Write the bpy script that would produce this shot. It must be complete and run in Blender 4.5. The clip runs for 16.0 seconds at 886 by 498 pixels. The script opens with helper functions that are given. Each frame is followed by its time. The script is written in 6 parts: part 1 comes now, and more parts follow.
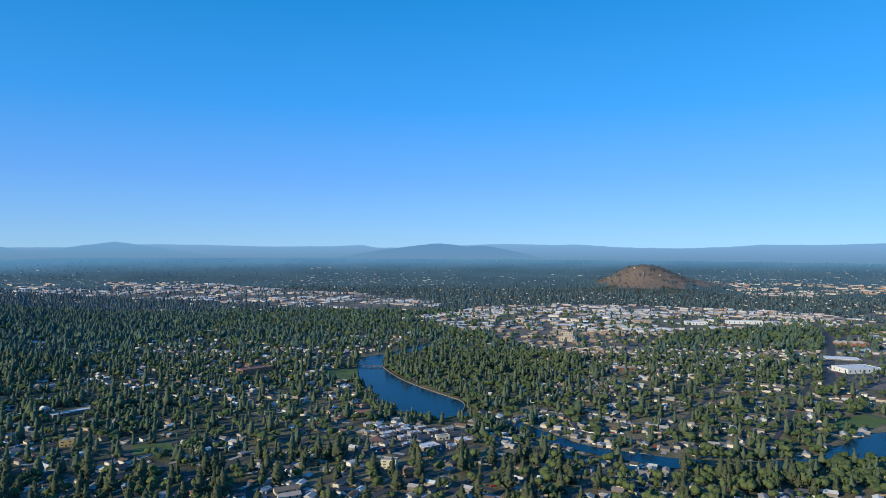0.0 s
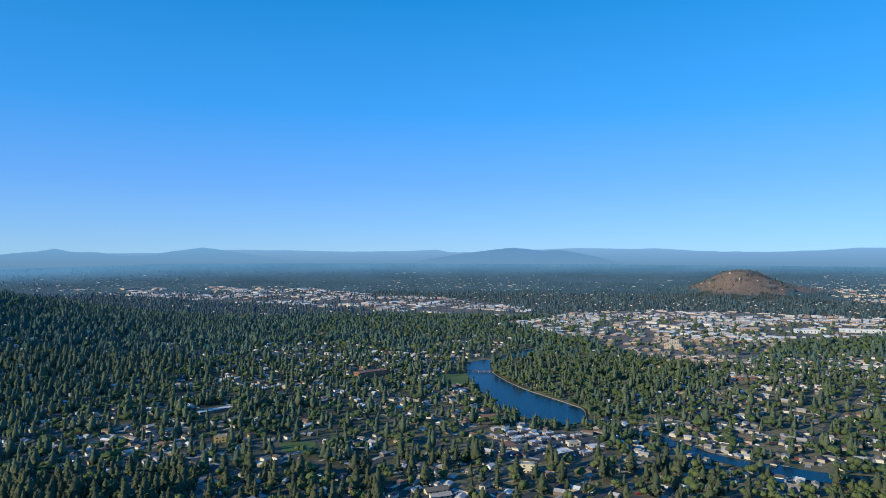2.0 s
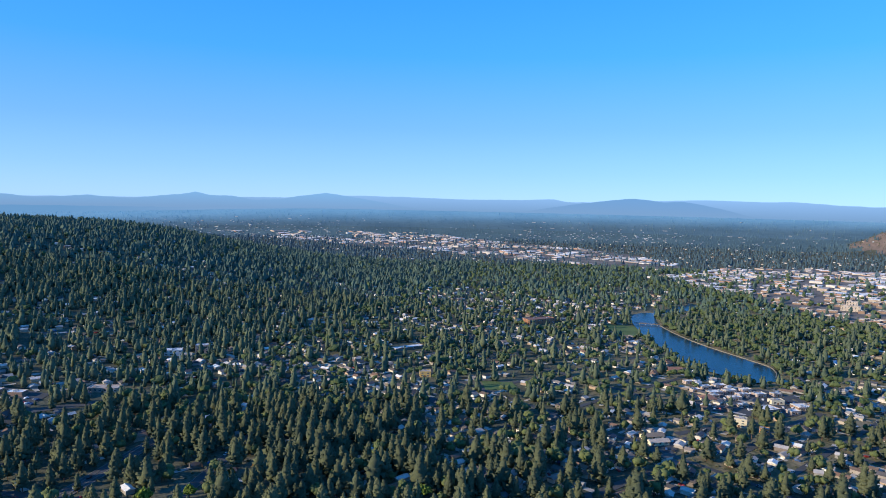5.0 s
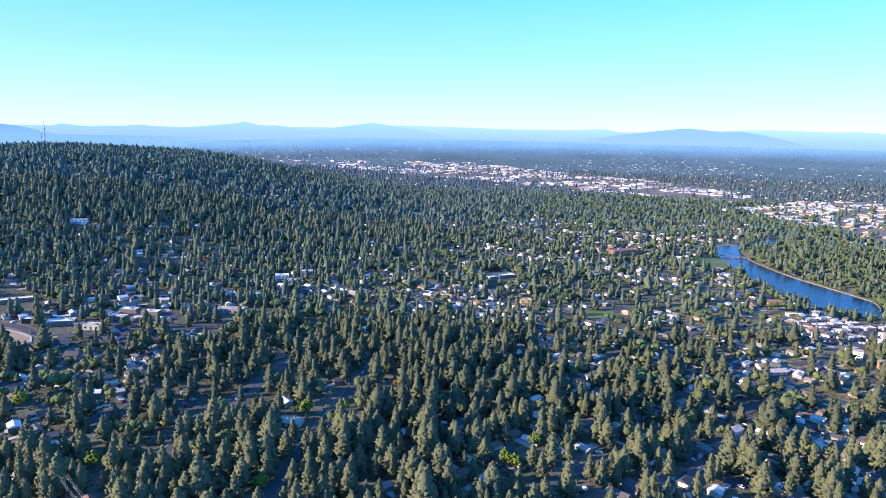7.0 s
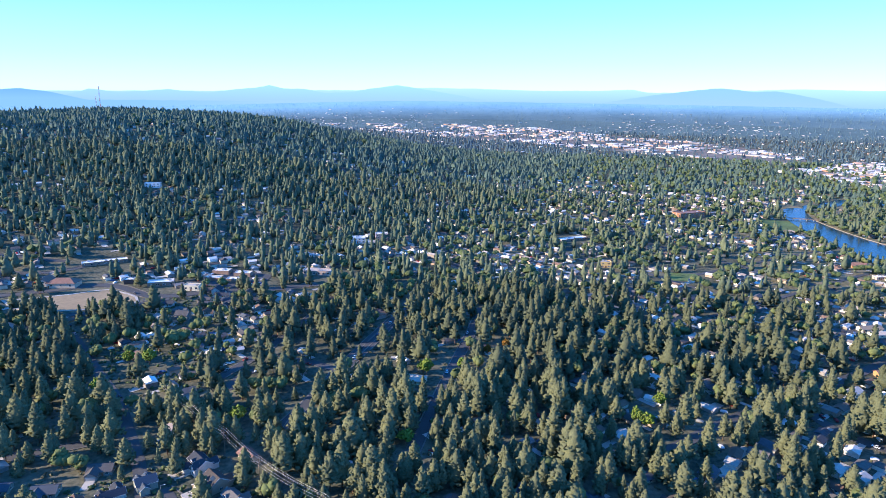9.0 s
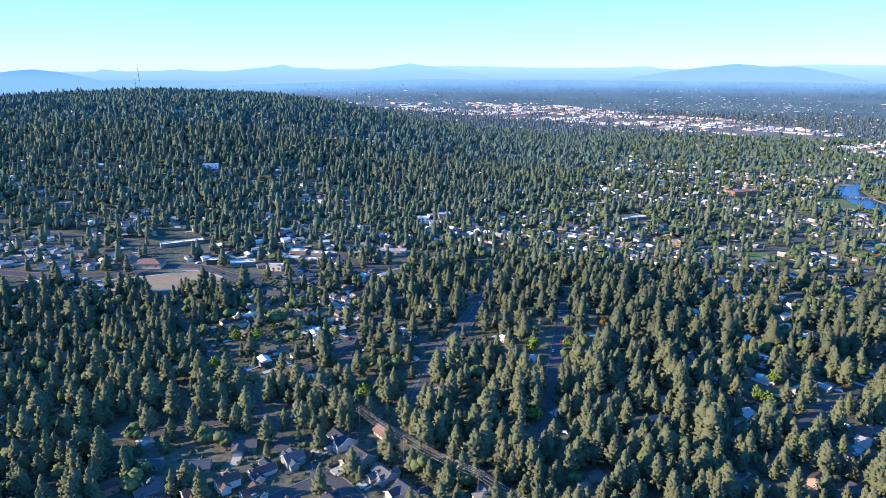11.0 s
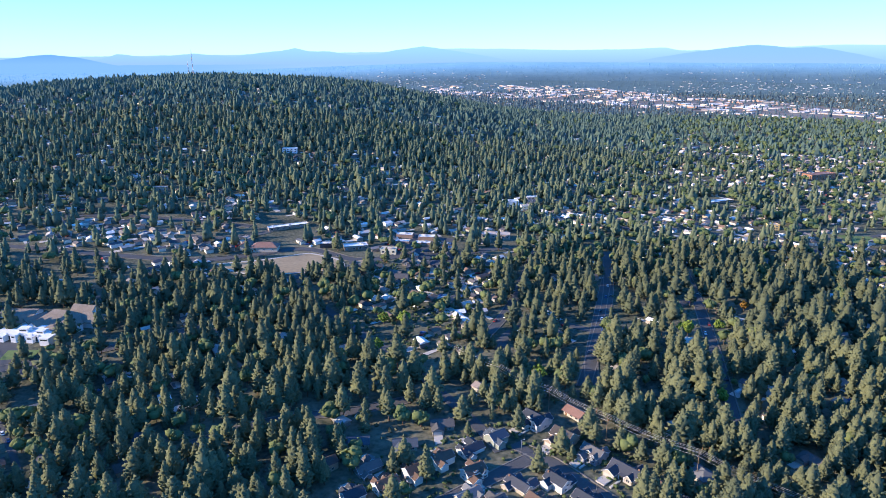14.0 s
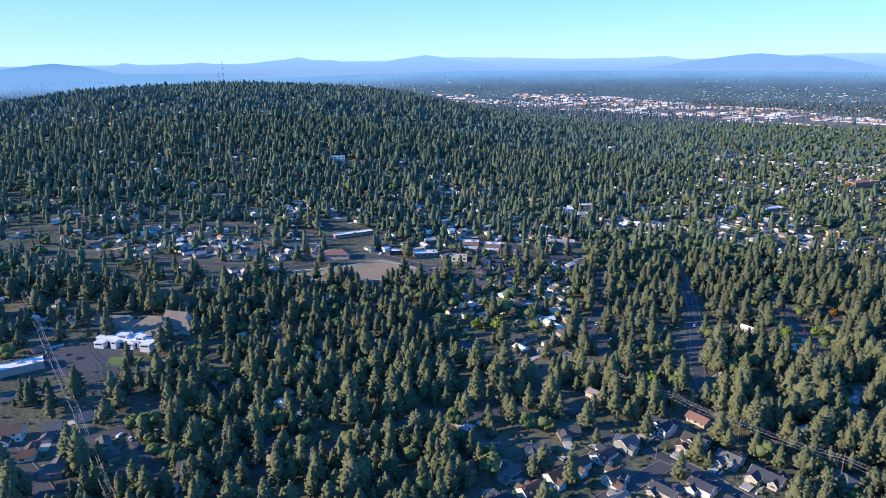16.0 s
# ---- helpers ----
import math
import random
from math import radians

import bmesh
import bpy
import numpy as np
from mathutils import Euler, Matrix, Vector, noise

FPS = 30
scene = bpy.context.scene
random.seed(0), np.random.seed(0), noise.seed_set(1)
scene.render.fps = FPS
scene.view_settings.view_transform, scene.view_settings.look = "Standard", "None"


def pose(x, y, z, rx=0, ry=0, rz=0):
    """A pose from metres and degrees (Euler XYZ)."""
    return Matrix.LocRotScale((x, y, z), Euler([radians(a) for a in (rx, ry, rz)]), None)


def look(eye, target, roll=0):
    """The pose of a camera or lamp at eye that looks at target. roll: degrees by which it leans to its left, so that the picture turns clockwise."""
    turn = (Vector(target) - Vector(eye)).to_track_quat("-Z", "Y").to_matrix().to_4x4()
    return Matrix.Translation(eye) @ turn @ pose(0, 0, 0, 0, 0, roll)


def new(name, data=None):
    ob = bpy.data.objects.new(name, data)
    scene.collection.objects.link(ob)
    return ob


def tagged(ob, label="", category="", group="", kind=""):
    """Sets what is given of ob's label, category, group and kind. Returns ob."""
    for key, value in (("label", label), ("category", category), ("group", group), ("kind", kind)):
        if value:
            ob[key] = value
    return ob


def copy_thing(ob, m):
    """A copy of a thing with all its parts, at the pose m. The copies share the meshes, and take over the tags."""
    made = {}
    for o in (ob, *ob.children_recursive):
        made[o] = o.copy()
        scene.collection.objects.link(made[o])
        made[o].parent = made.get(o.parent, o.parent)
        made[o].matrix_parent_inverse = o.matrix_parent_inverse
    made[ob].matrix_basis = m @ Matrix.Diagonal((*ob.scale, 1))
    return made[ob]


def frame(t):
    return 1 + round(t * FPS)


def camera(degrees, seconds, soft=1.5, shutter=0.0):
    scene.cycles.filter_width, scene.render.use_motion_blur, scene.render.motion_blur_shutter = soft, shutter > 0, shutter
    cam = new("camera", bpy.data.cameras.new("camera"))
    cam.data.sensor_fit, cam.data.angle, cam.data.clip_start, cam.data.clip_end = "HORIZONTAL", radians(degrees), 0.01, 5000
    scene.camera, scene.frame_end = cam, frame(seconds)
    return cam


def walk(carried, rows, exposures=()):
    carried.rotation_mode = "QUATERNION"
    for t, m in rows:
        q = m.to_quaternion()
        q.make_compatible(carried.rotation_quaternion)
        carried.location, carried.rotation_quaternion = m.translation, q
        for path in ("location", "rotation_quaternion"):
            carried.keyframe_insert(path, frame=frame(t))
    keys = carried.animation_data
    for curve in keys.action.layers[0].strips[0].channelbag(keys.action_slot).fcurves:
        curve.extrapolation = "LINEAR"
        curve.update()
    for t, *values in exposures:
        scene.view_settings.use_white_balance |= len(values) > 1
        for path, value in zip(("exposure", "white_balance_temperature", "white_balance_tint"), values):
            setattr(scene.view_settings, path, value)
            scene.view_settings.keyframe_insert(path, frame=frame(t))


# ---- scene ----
# ------------------------------------------------------------ camera
# seconds, x, y, height, yaw to the left of +y, pitch, roll
PATH = [
    (0, 0.0, 0.0, 199.8, -0.45, -0.03, 0.34),
    (0.5, -15.2, -2.7, 200.7, 1.13, 0.04, 0.29),
    (1, -30.2, -6.4, 201.1, 2.72, 0.14, 0.24),
    (1.5, -44.5, -11.5, 202.1, 4.42, 0.23, 0.13),
    (2, -58.5, -16.9, 203.1, 6.00, 0.34, 0.13),
    (2.5, -73.3, -21.8, 203.7, 7.66, 0.38, 0.22),
    (3, -88.6, -26.6, 203.8, 9.31, 0.21, 0.42),
    (3.5, -103.2, -32.3, 203.8, 11.01, -0.27, 0.61),
    (4, -117.6, -39.0, 204.1, 12.76, -1.17, 0.84),
    (4.2, -123.5, -41.8, 204.1, 13.46, -1.66, 0.93),
    (6.3, -183.9, -71.9, 203.6, 18.86, -8.71, 1.40),
    (6.5, -189.9, -74.6, 203.3, 19.21, -9.22, 1.37),
    (7, -205.3, -81.3, 202.3, 19.83, -10.34, 1.24),
    (7.5, -220.6, -87.5, 201.7, 20.42, -11.41, 1.09),
    (8, -235.4, -93.7, 201.0, 20.99, -12.22, 0.99),
    (8.5, -249.5, -99.7, 200.4, 21.53, -12.93, 0.87),
    (9, -263.8, -106.2, 200.0, 22.01, -13.53, 0.77),
    (9.2, -269.7, -108.8, 199.8, 22.15, -13.77, 0.74),
    (11.3, -330.9, -137.7, 200.9, 23.38, -15.54, 0.25),
    (11.5, -336.7, -140.7, 200.9, 23.52, -15.66, 0.22),
    (12, -351.4, -147.9, 200.8, 23.74, -15.94, 0.11),
    (12.5, -366.3, -154.8, 200.8, 23.93, -16.24, 0.01),
    (13, -381.1, -161.6, 200.7, 24.08, -16.54, 0.01),
    (13.5, -395.4, -168.4, 200.5, 24.25, -16.71, -0.02),
    (14, -409.7, -175.7, 200.8, 24.41, -16.73, -0.05),
    (14.5, -424.3, -183.0, 200.9, 24.51, -16.70, -0.11),
    (15, -439.1, -190.2, 200.8, 24.56, -16.64, -0.13),
    (15.5, -454.2, -197.8, 200.6, 24.59, -16.40, -0.13),
    (16, -469.3, -205.8, 200.9, 24.67, -16.03, -0.11),
]
cam = camera(67.9, 16.0, 0.55)
walk(cam, [(t, pose(x, y, z, 90 + p, 0, yaw) @ pose(0, 0, 0, 0, 0, r)) for t, x, y, z, yaw, p, r in PATH],
     exposures=[(0, -0.12, 5980, 0), (1.5, -0.08, 5980, 0), (3.2, -0.04, 5980, 0), (4.2, 0.05, 6020, 3), (6.3, 0.84, 6080, 20), (7.0, 1.14, 6080, 22), (8.0, 1.24, 6050, 20),
                (9.2, 1.2, 6000, 18), (11.3, 1.12, 6000, 18), (14.0, 1.04, 5980, 18), (16, 0.76, 5960, 18)])

# ------------------------------------------------------------ sky and sun
SUN_AZ, SUN_EL = 236.0, 20.0        # degrees clockwise from +y, and above the horizon
sun = new("sun", bpy.data.lights.new("sun", "SUN"))
sun.data.energy, sun.data.angle, sun.data.color = 5.0, radians(0.6), (1.0, 0.81, 0.56)
_d = Vector((math.sin(radians(SUN_AZ)) * math.cos(radians(SUN_EL)), math.cos(radians(SUN_AZ)) * math.cos(radians(SUN_EL)), math.sin(radians(SUN_EL))))
sun.matrix_world = look(_d * 100, (0, 0, 0))

# skylines of the far and the nearer ranges: yaw to the left of +y and height over the eye's level, in degrees
FAR_RANGE = [(-38, .60), (-34.4, .58), (-30, .44), (-26.4, .47), (-24, .28), (-20.1, .13), (-15.6, .20), (-11.9, .43), (-10, .37), (-6.1, .45), (-4, .38), (2, .12), (5.2, .05),
             (6.6, .28), (9, .16), (14.5, .10), (19.2, .20), (23.9, .22), (29.5, -.05), (34, -.1), (41, -.25), (47, -.3), (60, -.45)]
MID_RANGE = [(17, -1), (21, -.35), (24.2, .15), (26.0, .40), (27.7, .18), (30, -.22), (32.1, -.3), (33.7, .0), (35.5, .02), (36.5, .27), (37.6, .05), (39.2, -.08), (41.4, -.40), (44.4, -.15), (47.7, -.45), (49.8, -.17), (51.0, -.55), (53, -1)]
NEAR_RANGE = [(-10, -1), (-7, -.25), (-5.2, .1), (-4.1, .28), (-2.3, .20), (-1.2, .38), (-0.4, .44), (0.5, .43), (2.0, .25), (4.6, -.1), (7, -.5), (10, -1), (50.0, -1), (51.2, -.72), (52.6, -.40), (54.2, -.20), (55.6, -.32), (57.5, -.60), (59.5, -.9)]

world = bpy.data.worlds.new("sky")
scene.world = world
world.use_nodes = True
nt = world.node_tree
nt.nodes.clear()


def wn(kind, **at):
    n = nt.nodes.new(kind)
    for k, v in at.items():
        if k == "op":
            n.operation = v
        elif k == "v0":
            n.inputs[0].default_value = v
        elif k == "v1":
            n.inputs[1].default_value = v
        elif k == "v2":
            n.inputs[2].default_value = v
    return n


def wm(op, a, b=None, c=None):
    n = wn("ShaderNodeMath", op=op)
    for i, s in enumerate((a, b, c)):
        if s is None:
            continue
        if isinstance(s, (int, float)):
            n.inputs[i].default_value = s
        else:
            nt.links.new(s, n.inputs[i])
    return n.outputs[0]


def wmix(f, a, b):
    n = wn("ShaderNodeMix")
    n.data_type = "RGBA"
    for s, i in ((f, 0), (a, 6), (b, 7)):
        if isinstance(s, (int, float, tuple)):
            n.inputs[i].default_value = s
        else:
            nt.links.new(s, n.inputs[i])
    return n.outputs[2]


sky = wn("ShaderNodeTexSky")
sky.sky_type = "NISHITA"
sky.sun_disc = False
sky.sun_elevation, sky.sun_rotation = radians(SUN_EL), radians(SUN_AZ)
sky.air_density, sky.dust_density, sky.ozone_density, sky.altitude = 1.0, 0.3, 3.0, 1200
geo = wn("ShaderNodeTexCoord")
sep = wn("ShaderNodeSeparateXYZ")
nt.links.new(geo.outputs["Generated"], sep.inputs[0])
elev = wm("MULTIPLY", wm("ARCSINE", sep.outputs[2]), 57.29578)
yaw_ = wm("MULTIPLY", wm("ARCTAN2", wm("MULTIPLY", sep.outputs[0], -1.0), sep.outputs[1]), 57.29578)


def range_mask(line):
    """1 below a skyline, 0 above it."""
    ramp = wn("ShaderNodeValToRGB")
    els = ramp.color_ramp.elements
    while len(els) > 1:
        els.remove(els[-1])
    for i, (a, h) in enumerate(line):
        e = els[0] if i == 0 else els.new((a + 40) / 100)
        e.position = (a + 40) / 100
        v = (h + 1) / 2
        e.color = (v, v, v, 1)
    nt.links.new(wm("DIVIDE", wm("ADD", yaw_, 40.0), 100.0), ramp.inputs[0])
    rough = wn("ShaderNodeTexNoise")
    rough.inputs["Scale"].default_value, rough.inputs["Detail"].default_value = 60.0, 3.0
    nt.links.new(geo.outputs["Generated"], rough.inputs["Vector"])
    ridge = wm("ADD", wm("SUBTRACT", wm("MULTIPLY", ramp.outputs[0], 2.0), 1.0), wm("MULTIPLY", wm("SUBTRACT", rough.outputs["Fac"], 0.5), 0.10))
    land = wn("ShaderNodeMapRange")
    land.interpolation_type = "SMOOTHSTEP"
    nt.links.new(wm("SUBTRACT", ridge, elev), land.inputs[0])
    land.inputs[1].default_value, land.inputs[2].default_value = -0.03, 0.04
    return land.outputs[0]


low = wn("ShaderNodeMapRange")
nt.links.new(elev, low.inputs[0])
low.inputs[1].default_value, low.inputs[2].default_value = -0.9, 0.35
SKY_GAIN = 0.115
tint = wn("ShaderNodeMix")
tint.data_type, tint.blend_type = "RGBA", "MULTIPLY"
tint.inputs[0].default_value = 1.0
nt.links.new(sky.outputs[0], tint.inputs[6])
tint.inputs[7].default_value = (0.62, 0.95, 1.18, 1)
foot = (1.6, 2.7, 4.3, 1)         # haze painted into the foot of the ranges
# the ranges' colours hold haze as well, the farther ones paler
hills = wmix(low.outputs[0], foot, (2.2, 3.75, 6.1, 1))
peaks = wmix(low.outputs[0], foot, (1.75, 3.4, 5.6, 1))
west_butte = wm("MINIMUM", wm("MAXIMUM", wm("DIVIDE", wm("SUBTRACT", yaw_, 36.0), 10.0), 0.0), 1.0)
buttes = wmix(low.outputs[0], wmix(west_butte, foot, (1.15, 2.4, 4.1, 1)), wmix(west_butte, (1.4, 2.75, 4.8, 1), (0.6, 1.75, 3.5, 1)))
clear_sky = wn("ShaderNodeValToRGB")
ce = clear_sky.color_ramp.elements
for i, (a, c) in enumerate(((0.0, (0.335, 0.52, 0.79)), (0.04, (0.25, 0.45, 0.83)), (0.10, (0.16, 0.37, 0.86)), (0.20, (0.06, 0.315, 0.82)), (0.38, (0.016, 0.22, 0.60)), (0.55, (0.016, 0.19, 0.57)), (1.0, (0.016, 0.105, 0.36)))):
    e = ce[i] if i < 2 else ce.new(a)
    e.position, e.color = a, (*c, 1)
nt.links.new(wm("DIVIDE", elev, 60.0), clear_sky.inputs[0])
blue = wn("ShaderNodeVectorMath", op="SCALE")
nt.links.new(clear_sky.outputs[0], blue.inputs[0])
# the sky is deepest a quarter turn from the sun
nt.links.new(wm("MULTIPLY", wm("SUBTRACT", 1.0, wm("MULTIPLY", wm("SINE", wm("DIVIDE", yaw_, 57.29578)), 0.16)), 11.5), blue.inputs[3])
air = wmix(0.8, tint.outputs[2], blue.outputs[0])
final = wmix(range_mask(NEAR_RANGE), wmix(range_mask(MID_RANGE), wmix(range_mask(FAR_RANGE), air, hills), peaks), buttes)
bg = wn("ShaderNodeBackground")
bg.inputs[1].default_value = SKY_GAIN
nt.links.new(final, bg.inputs[0])
wo = wn("ShaderNodeOutputWorld")
nt.links.new(bg.outputs[0], wo.inputs[0])

# ------------------------------------------------------------ materials
def material(name, base, rough=0.8, scale=0.05, amount=0.35, fine=1.5, fine_amount=0.25, island=0.0, rand=0.0, bump=0.0, metal=0.0, second=None, spec=0.3):
    """A matt or glossy surface whose base colour varies at two scales, and from piece to piece."""
    m = bpy.data.materials.new(name)
    m.use_nodes = True
    t = m.node_tree
    p = t.nodes["Principled BSDF"]
    p.inputs["Roughness"].default_value = rough
    p.inputs["Metallic"].default_value = metal
    p.inputs["Specular IOR Level"].default_value = spec
    g = t.nodes.new("ShaderNodeNewGeometry")

    def noise_at(s, d):
        n = t.nodes.new("ShaderNodeTexNoise")
        n.inputs["Scale"].default_value, n.inputs["Detail"].default_value = s, d
        t.links.new(g.outputs["Position"], n.inputs["Vector"])
        return n.outputs["Fac"]

    def math_node(op, a, b):
        n = t.nodes.new("ShaderNodeMath")
        n.operation = op
        for i, s in enumerate((a, b)):
            if isinstance(s, (int, float)):
                n.inputs[i].default_value = s
            else:
                t.links.new(s, n.inputs[i])
        return n.outputs[0]

    big, small = noise_at(scale, 3.0), noise_at(fine, 2.0)
    k = math_node("ADD", math_node("MULTIPLY", math_node("SUBTRACT", big, 0.5), 2.6 * amount), math_node("MULTIPLY", math_node("SUBTRACT", small, 0.5), 2.4 * fine_amount))
    if island:
        k = math_node("ADD", k, math_node("MULTIPLY", math_node("SUBTRACT", g.outputs["Random Per Island"], 0.5), 2 * island))
    if rand:
        o = t.nodes.new("ShaderNodeObjectInfo")
        k = math_node("ADD", k, math_node("MULTIPLY", math_node("SUBTRACT", o.outputs["Random"], 0.5), 2 * rand))
    k = math_node("ADD", k, 0.5)
    mix = t.nodes.new("ShaderNodeMix")
    mix.data_type = "RGBA"
    t.links.new(k, mix.inputs[0])
    a = second or tuple(c * 0.55 for c in base)
    b = tuple(min(0.95, c * 1.45) for c in base) if second is None else base
    mix.inputs[6].default_value, mix.inputs[7].default_value = (*a, 1), (*b, 1)
    t.links.new(mix.outputs[2], p.inputs["Base Color"])
    if bump:
        bn = t.nodes.new("ShaderNodeBump")
        bn.inputs["Strength"].default_value, bn.inputs["Distance"].default_value = 0.8, bump
        t.links.new(small, bn.inputs["Height"])
        t.links.new(bn.outputs[0], p.inputs["Normal"])
    return m


def palette(name, colours, rough=0.75, rand_object=False, fine=0.6):
    """One of several colours for each loose piece of a mesh, or for each object."""
    m = material(name, (0.5, 0.5, 0.5), rough, 0.08, 0.2, fine, 0.25, spec=0.12)
    t = m.node_tree
    p = t.nodes["Principled BSDF"]
    old = p.inputs["Base Color"].links[0].from_socket
    r = t.nodes.new("ShaderNodeValToRGB")
    r.color_ramp.interpolation = "CONSTANT"
    e = r.color_ramp.elements
    while len(e) > 1:
        e.remove(e[-1])
    for i, c in enumerate(colours):
        q = e[0] if i == 0 else e.new(i / len(colours))
        q.position, q.color = i / len(colours), (*c, 1)
    if rand_object:
        spot = t.nodes.new("ShaderNodeTexWhiteNoise")
        t.links.new(t.nodes.new("ShaderNodeObjectInfo").outputs["Location"], spot.inputs["Vector"])
    src = spot.outputs["Value"] if rand_object else t.nodes.new("ShaderNodeNewGeometry").outputs["Random Per Island"]
    t.links.new(src, r.inputs[0])
    mul = t.nodes.new("ShaderNodeMix")
    mul.data_type, mul.blend_type = "RGBA", "MULTIPLY"
    mul.inputs[0].default_value = 1.0
    t.links.new(r.outputs[0], mul.inputs[6])
    gain = t.nodes.new("ShaderNodeMix")
    gain.data_type, gain.blend_type = "RGBA", "MULTIPLY"
    gain.inputs[0].default_value = 1.0
    t.links.new(old, gain.inputs[6])
    gain.inputs[7].default_value = (2, 2, 2, 1)
    t.links.new(gain.outputs[2], mul.inputs[7])
    t.links.new(mul.outputs[2], p.inputs["Base Color"])
    return m


M_PINE = material("pine needles", (0.136, 0.147, 0.076), 0.8, 0.035, 0.35, 1.4, 0.45, island=0.14, rand=0.2, bump=0.08, second=(0.058, 0.073, 0.049), spec=0.04)
# haze painted into the farther foliage: bluer with each step of distance
M_PINE_MID = material("lightly hazed pine needles", (0.135, 0.158, 0.092), 0.8, 0.02, 0.3, 0.5, 0.45, island=0.25, second=(0.06, 0.088, 0.066), spec=0.04)
M_PINE_FAR = material("hazed far pine needles", (0.1, 0.14, 0.098), 0.8, 0.02, 0.3, 0.4, 0.3, island=0.2, second=(0.058, 0.096, 0.09), spec=0.04)
M_TREES_HAZED = material("haze-tinted far trees", (0.085, 0.13, 0.145), 0.85, 0.004, 0.4, 0.2, 0.2, island=0.3, second=(0.05, 0.082, 0.1), spec=0.04)
M_LEAF = material("broad leaves", (0.125, 0.15, 0.06), 0.75, 0.03, 0.5, 1.0, 0.5, island=0.2, rand=0.3, bump=0.15, second=(0.048, 0.076, 0.035), spec=0.06)
M_LIME = material("lime green leaves", (0.22, 0.28, 0.05), 0.7, 0.05, 0.3, 1.2, 0.35, island=0.22, bump=0.25, second=(0.1, 0.15, 0.03), spec=0.06)
M_AUTUMN = material("turning leaves", (0.32, 0.14, 0.03), 0.7, 0.05, 0.4, 0.8, 0.3, island=0.25, rand=0.3, second=(0.14, 0.09, 0.02), spec=0.06)
M_BARK = material("ponderosa bark", (0.16, 0.09, 0.055), 0.9, 0.3, 0.2, 3.0, 0.4, bump=0.03)
M_GROUND = material("dry forest floor", (0.175, 0.165, 0.115), 0.95, 0.022, 0.65, 0.35, 0.7, bump=0.3, second=(0.04, 0.052, 0.038), spec=0.05)
# plain's ground colour shifted to blue in place of haze
M_PLAIN = material("haze-tinted plain", (0.105, 0.165, 0.165), 0.95, 0.003, 0.6, 0.03, 0.4, second=(0.052, 0.095, 0.105))
M_YARD = material("dry yards and worn lawns", (0.27, 0.225, 0.15), 0.95, 0.03, 0.7, 0.25, 0.7, second=(0.075, 0.085, 0.045), spec=0.05)
M_TOWN = material("paved and gravelled town ground", (0.26, 0.23, 0.20), 0.95, 0.02, 0.6, 0.15, 0.5, second=(0.11, 0.10, 0.09), spec=0.05)
M_ASPHALT = material("worn asphalt", (0.068, 0.071, 0.075), 0.85, 0.05, 0.25, 1.2, 0.25)
M_CONCRETE = material("pale concrete", (0.42, 0.39, 0.345), 0.85, 0.1, 0.2, 1.5, 0.2)
M_KERB = material("worn concrete kerb", (0.15, 0.14, 0.125), 0.85, 0.1, 0.4, 1.5, 0.3)
M_BANK = material("tan stone bank", (0.25, 0.22, 0.17), 0.9, 0.1, 0.3, 1.0, 0.3)
M_LAWN = material("mown lawn", (0.105, 0.15, 0.045), 0.9, 0.03, 0.35, 0.8, 0.3)
M_DRY = material("dry grass field", (0.27, 0.21, 0.13), 0.95, 0.02, 0.3, 0.3, 0.3)
# haze put into the base colour, and a blue emission over it
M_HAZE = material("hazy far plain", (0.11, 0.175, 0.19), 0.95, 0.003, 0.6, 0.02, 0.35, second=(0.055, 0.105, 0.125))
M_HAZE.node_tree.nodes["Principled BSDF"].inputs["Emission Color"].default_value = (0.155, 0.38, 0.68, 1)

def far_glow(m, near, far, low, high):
    """Paints haze on the backdrop as a glow that grows towards the horizon."""
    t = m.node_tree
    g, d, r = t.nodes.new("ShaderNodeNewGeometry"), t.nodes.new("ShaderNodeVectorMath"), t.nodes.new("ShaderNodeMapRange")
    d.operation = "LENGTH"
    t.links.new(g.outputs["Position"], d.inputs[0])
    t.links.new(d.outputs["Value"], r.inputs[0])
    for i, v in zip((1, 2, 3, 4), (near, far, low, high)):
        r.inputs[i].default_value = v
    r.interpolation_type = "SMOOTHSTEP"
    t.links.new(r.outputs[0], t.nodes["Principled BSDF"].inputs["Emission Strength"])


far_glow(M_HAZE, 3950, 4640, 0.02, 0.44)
# roofs and walls muted to imitate haze over the far buildings
M_FARTOWN = palette("far pale roofs", [(0.5, 0.48, 0.46), (0.62, 0.6, 0.58), (0.36, 0.36, 0.37), (0.44, 0.4, 0.37), (0.55, 0.54, 0.53), (0.3, 0.28, 0.27)], 0.8)
M_FARWALL = palette("far walls", [(0.3, 0.31, 0.32), (0.38, 0.37, 0.36), (0.22, 0.2, 0.19), (0.46, 0.45, 0.44)], 0.85)
M_SHOPWALL = palette("shop walls", [(0.36, 0.22, 0.15), (0.45, 0.37, 0.29), (0.26, 0.18, 0.135), (0.52, 0.45, 0.36), (0.34, 0.27, 0.22), (0.42, 0.25, 0.165), (0.6, 0.54, 0.46), (0.24, 0.22, 0.21)], 0.8)
M_CINDER = material("red cinder slope", (0.27, 0.19, 0.145), 0.95, 0.012, 0.45, 0.08, 0.4, second=(0.15, 0.12, 0.098))
M_SHRUB = material("juniper scrub", (0.1, 0.1, 0.055), 0.85, 0.02, 0.4, 0.5, 0.3, island=0.25)
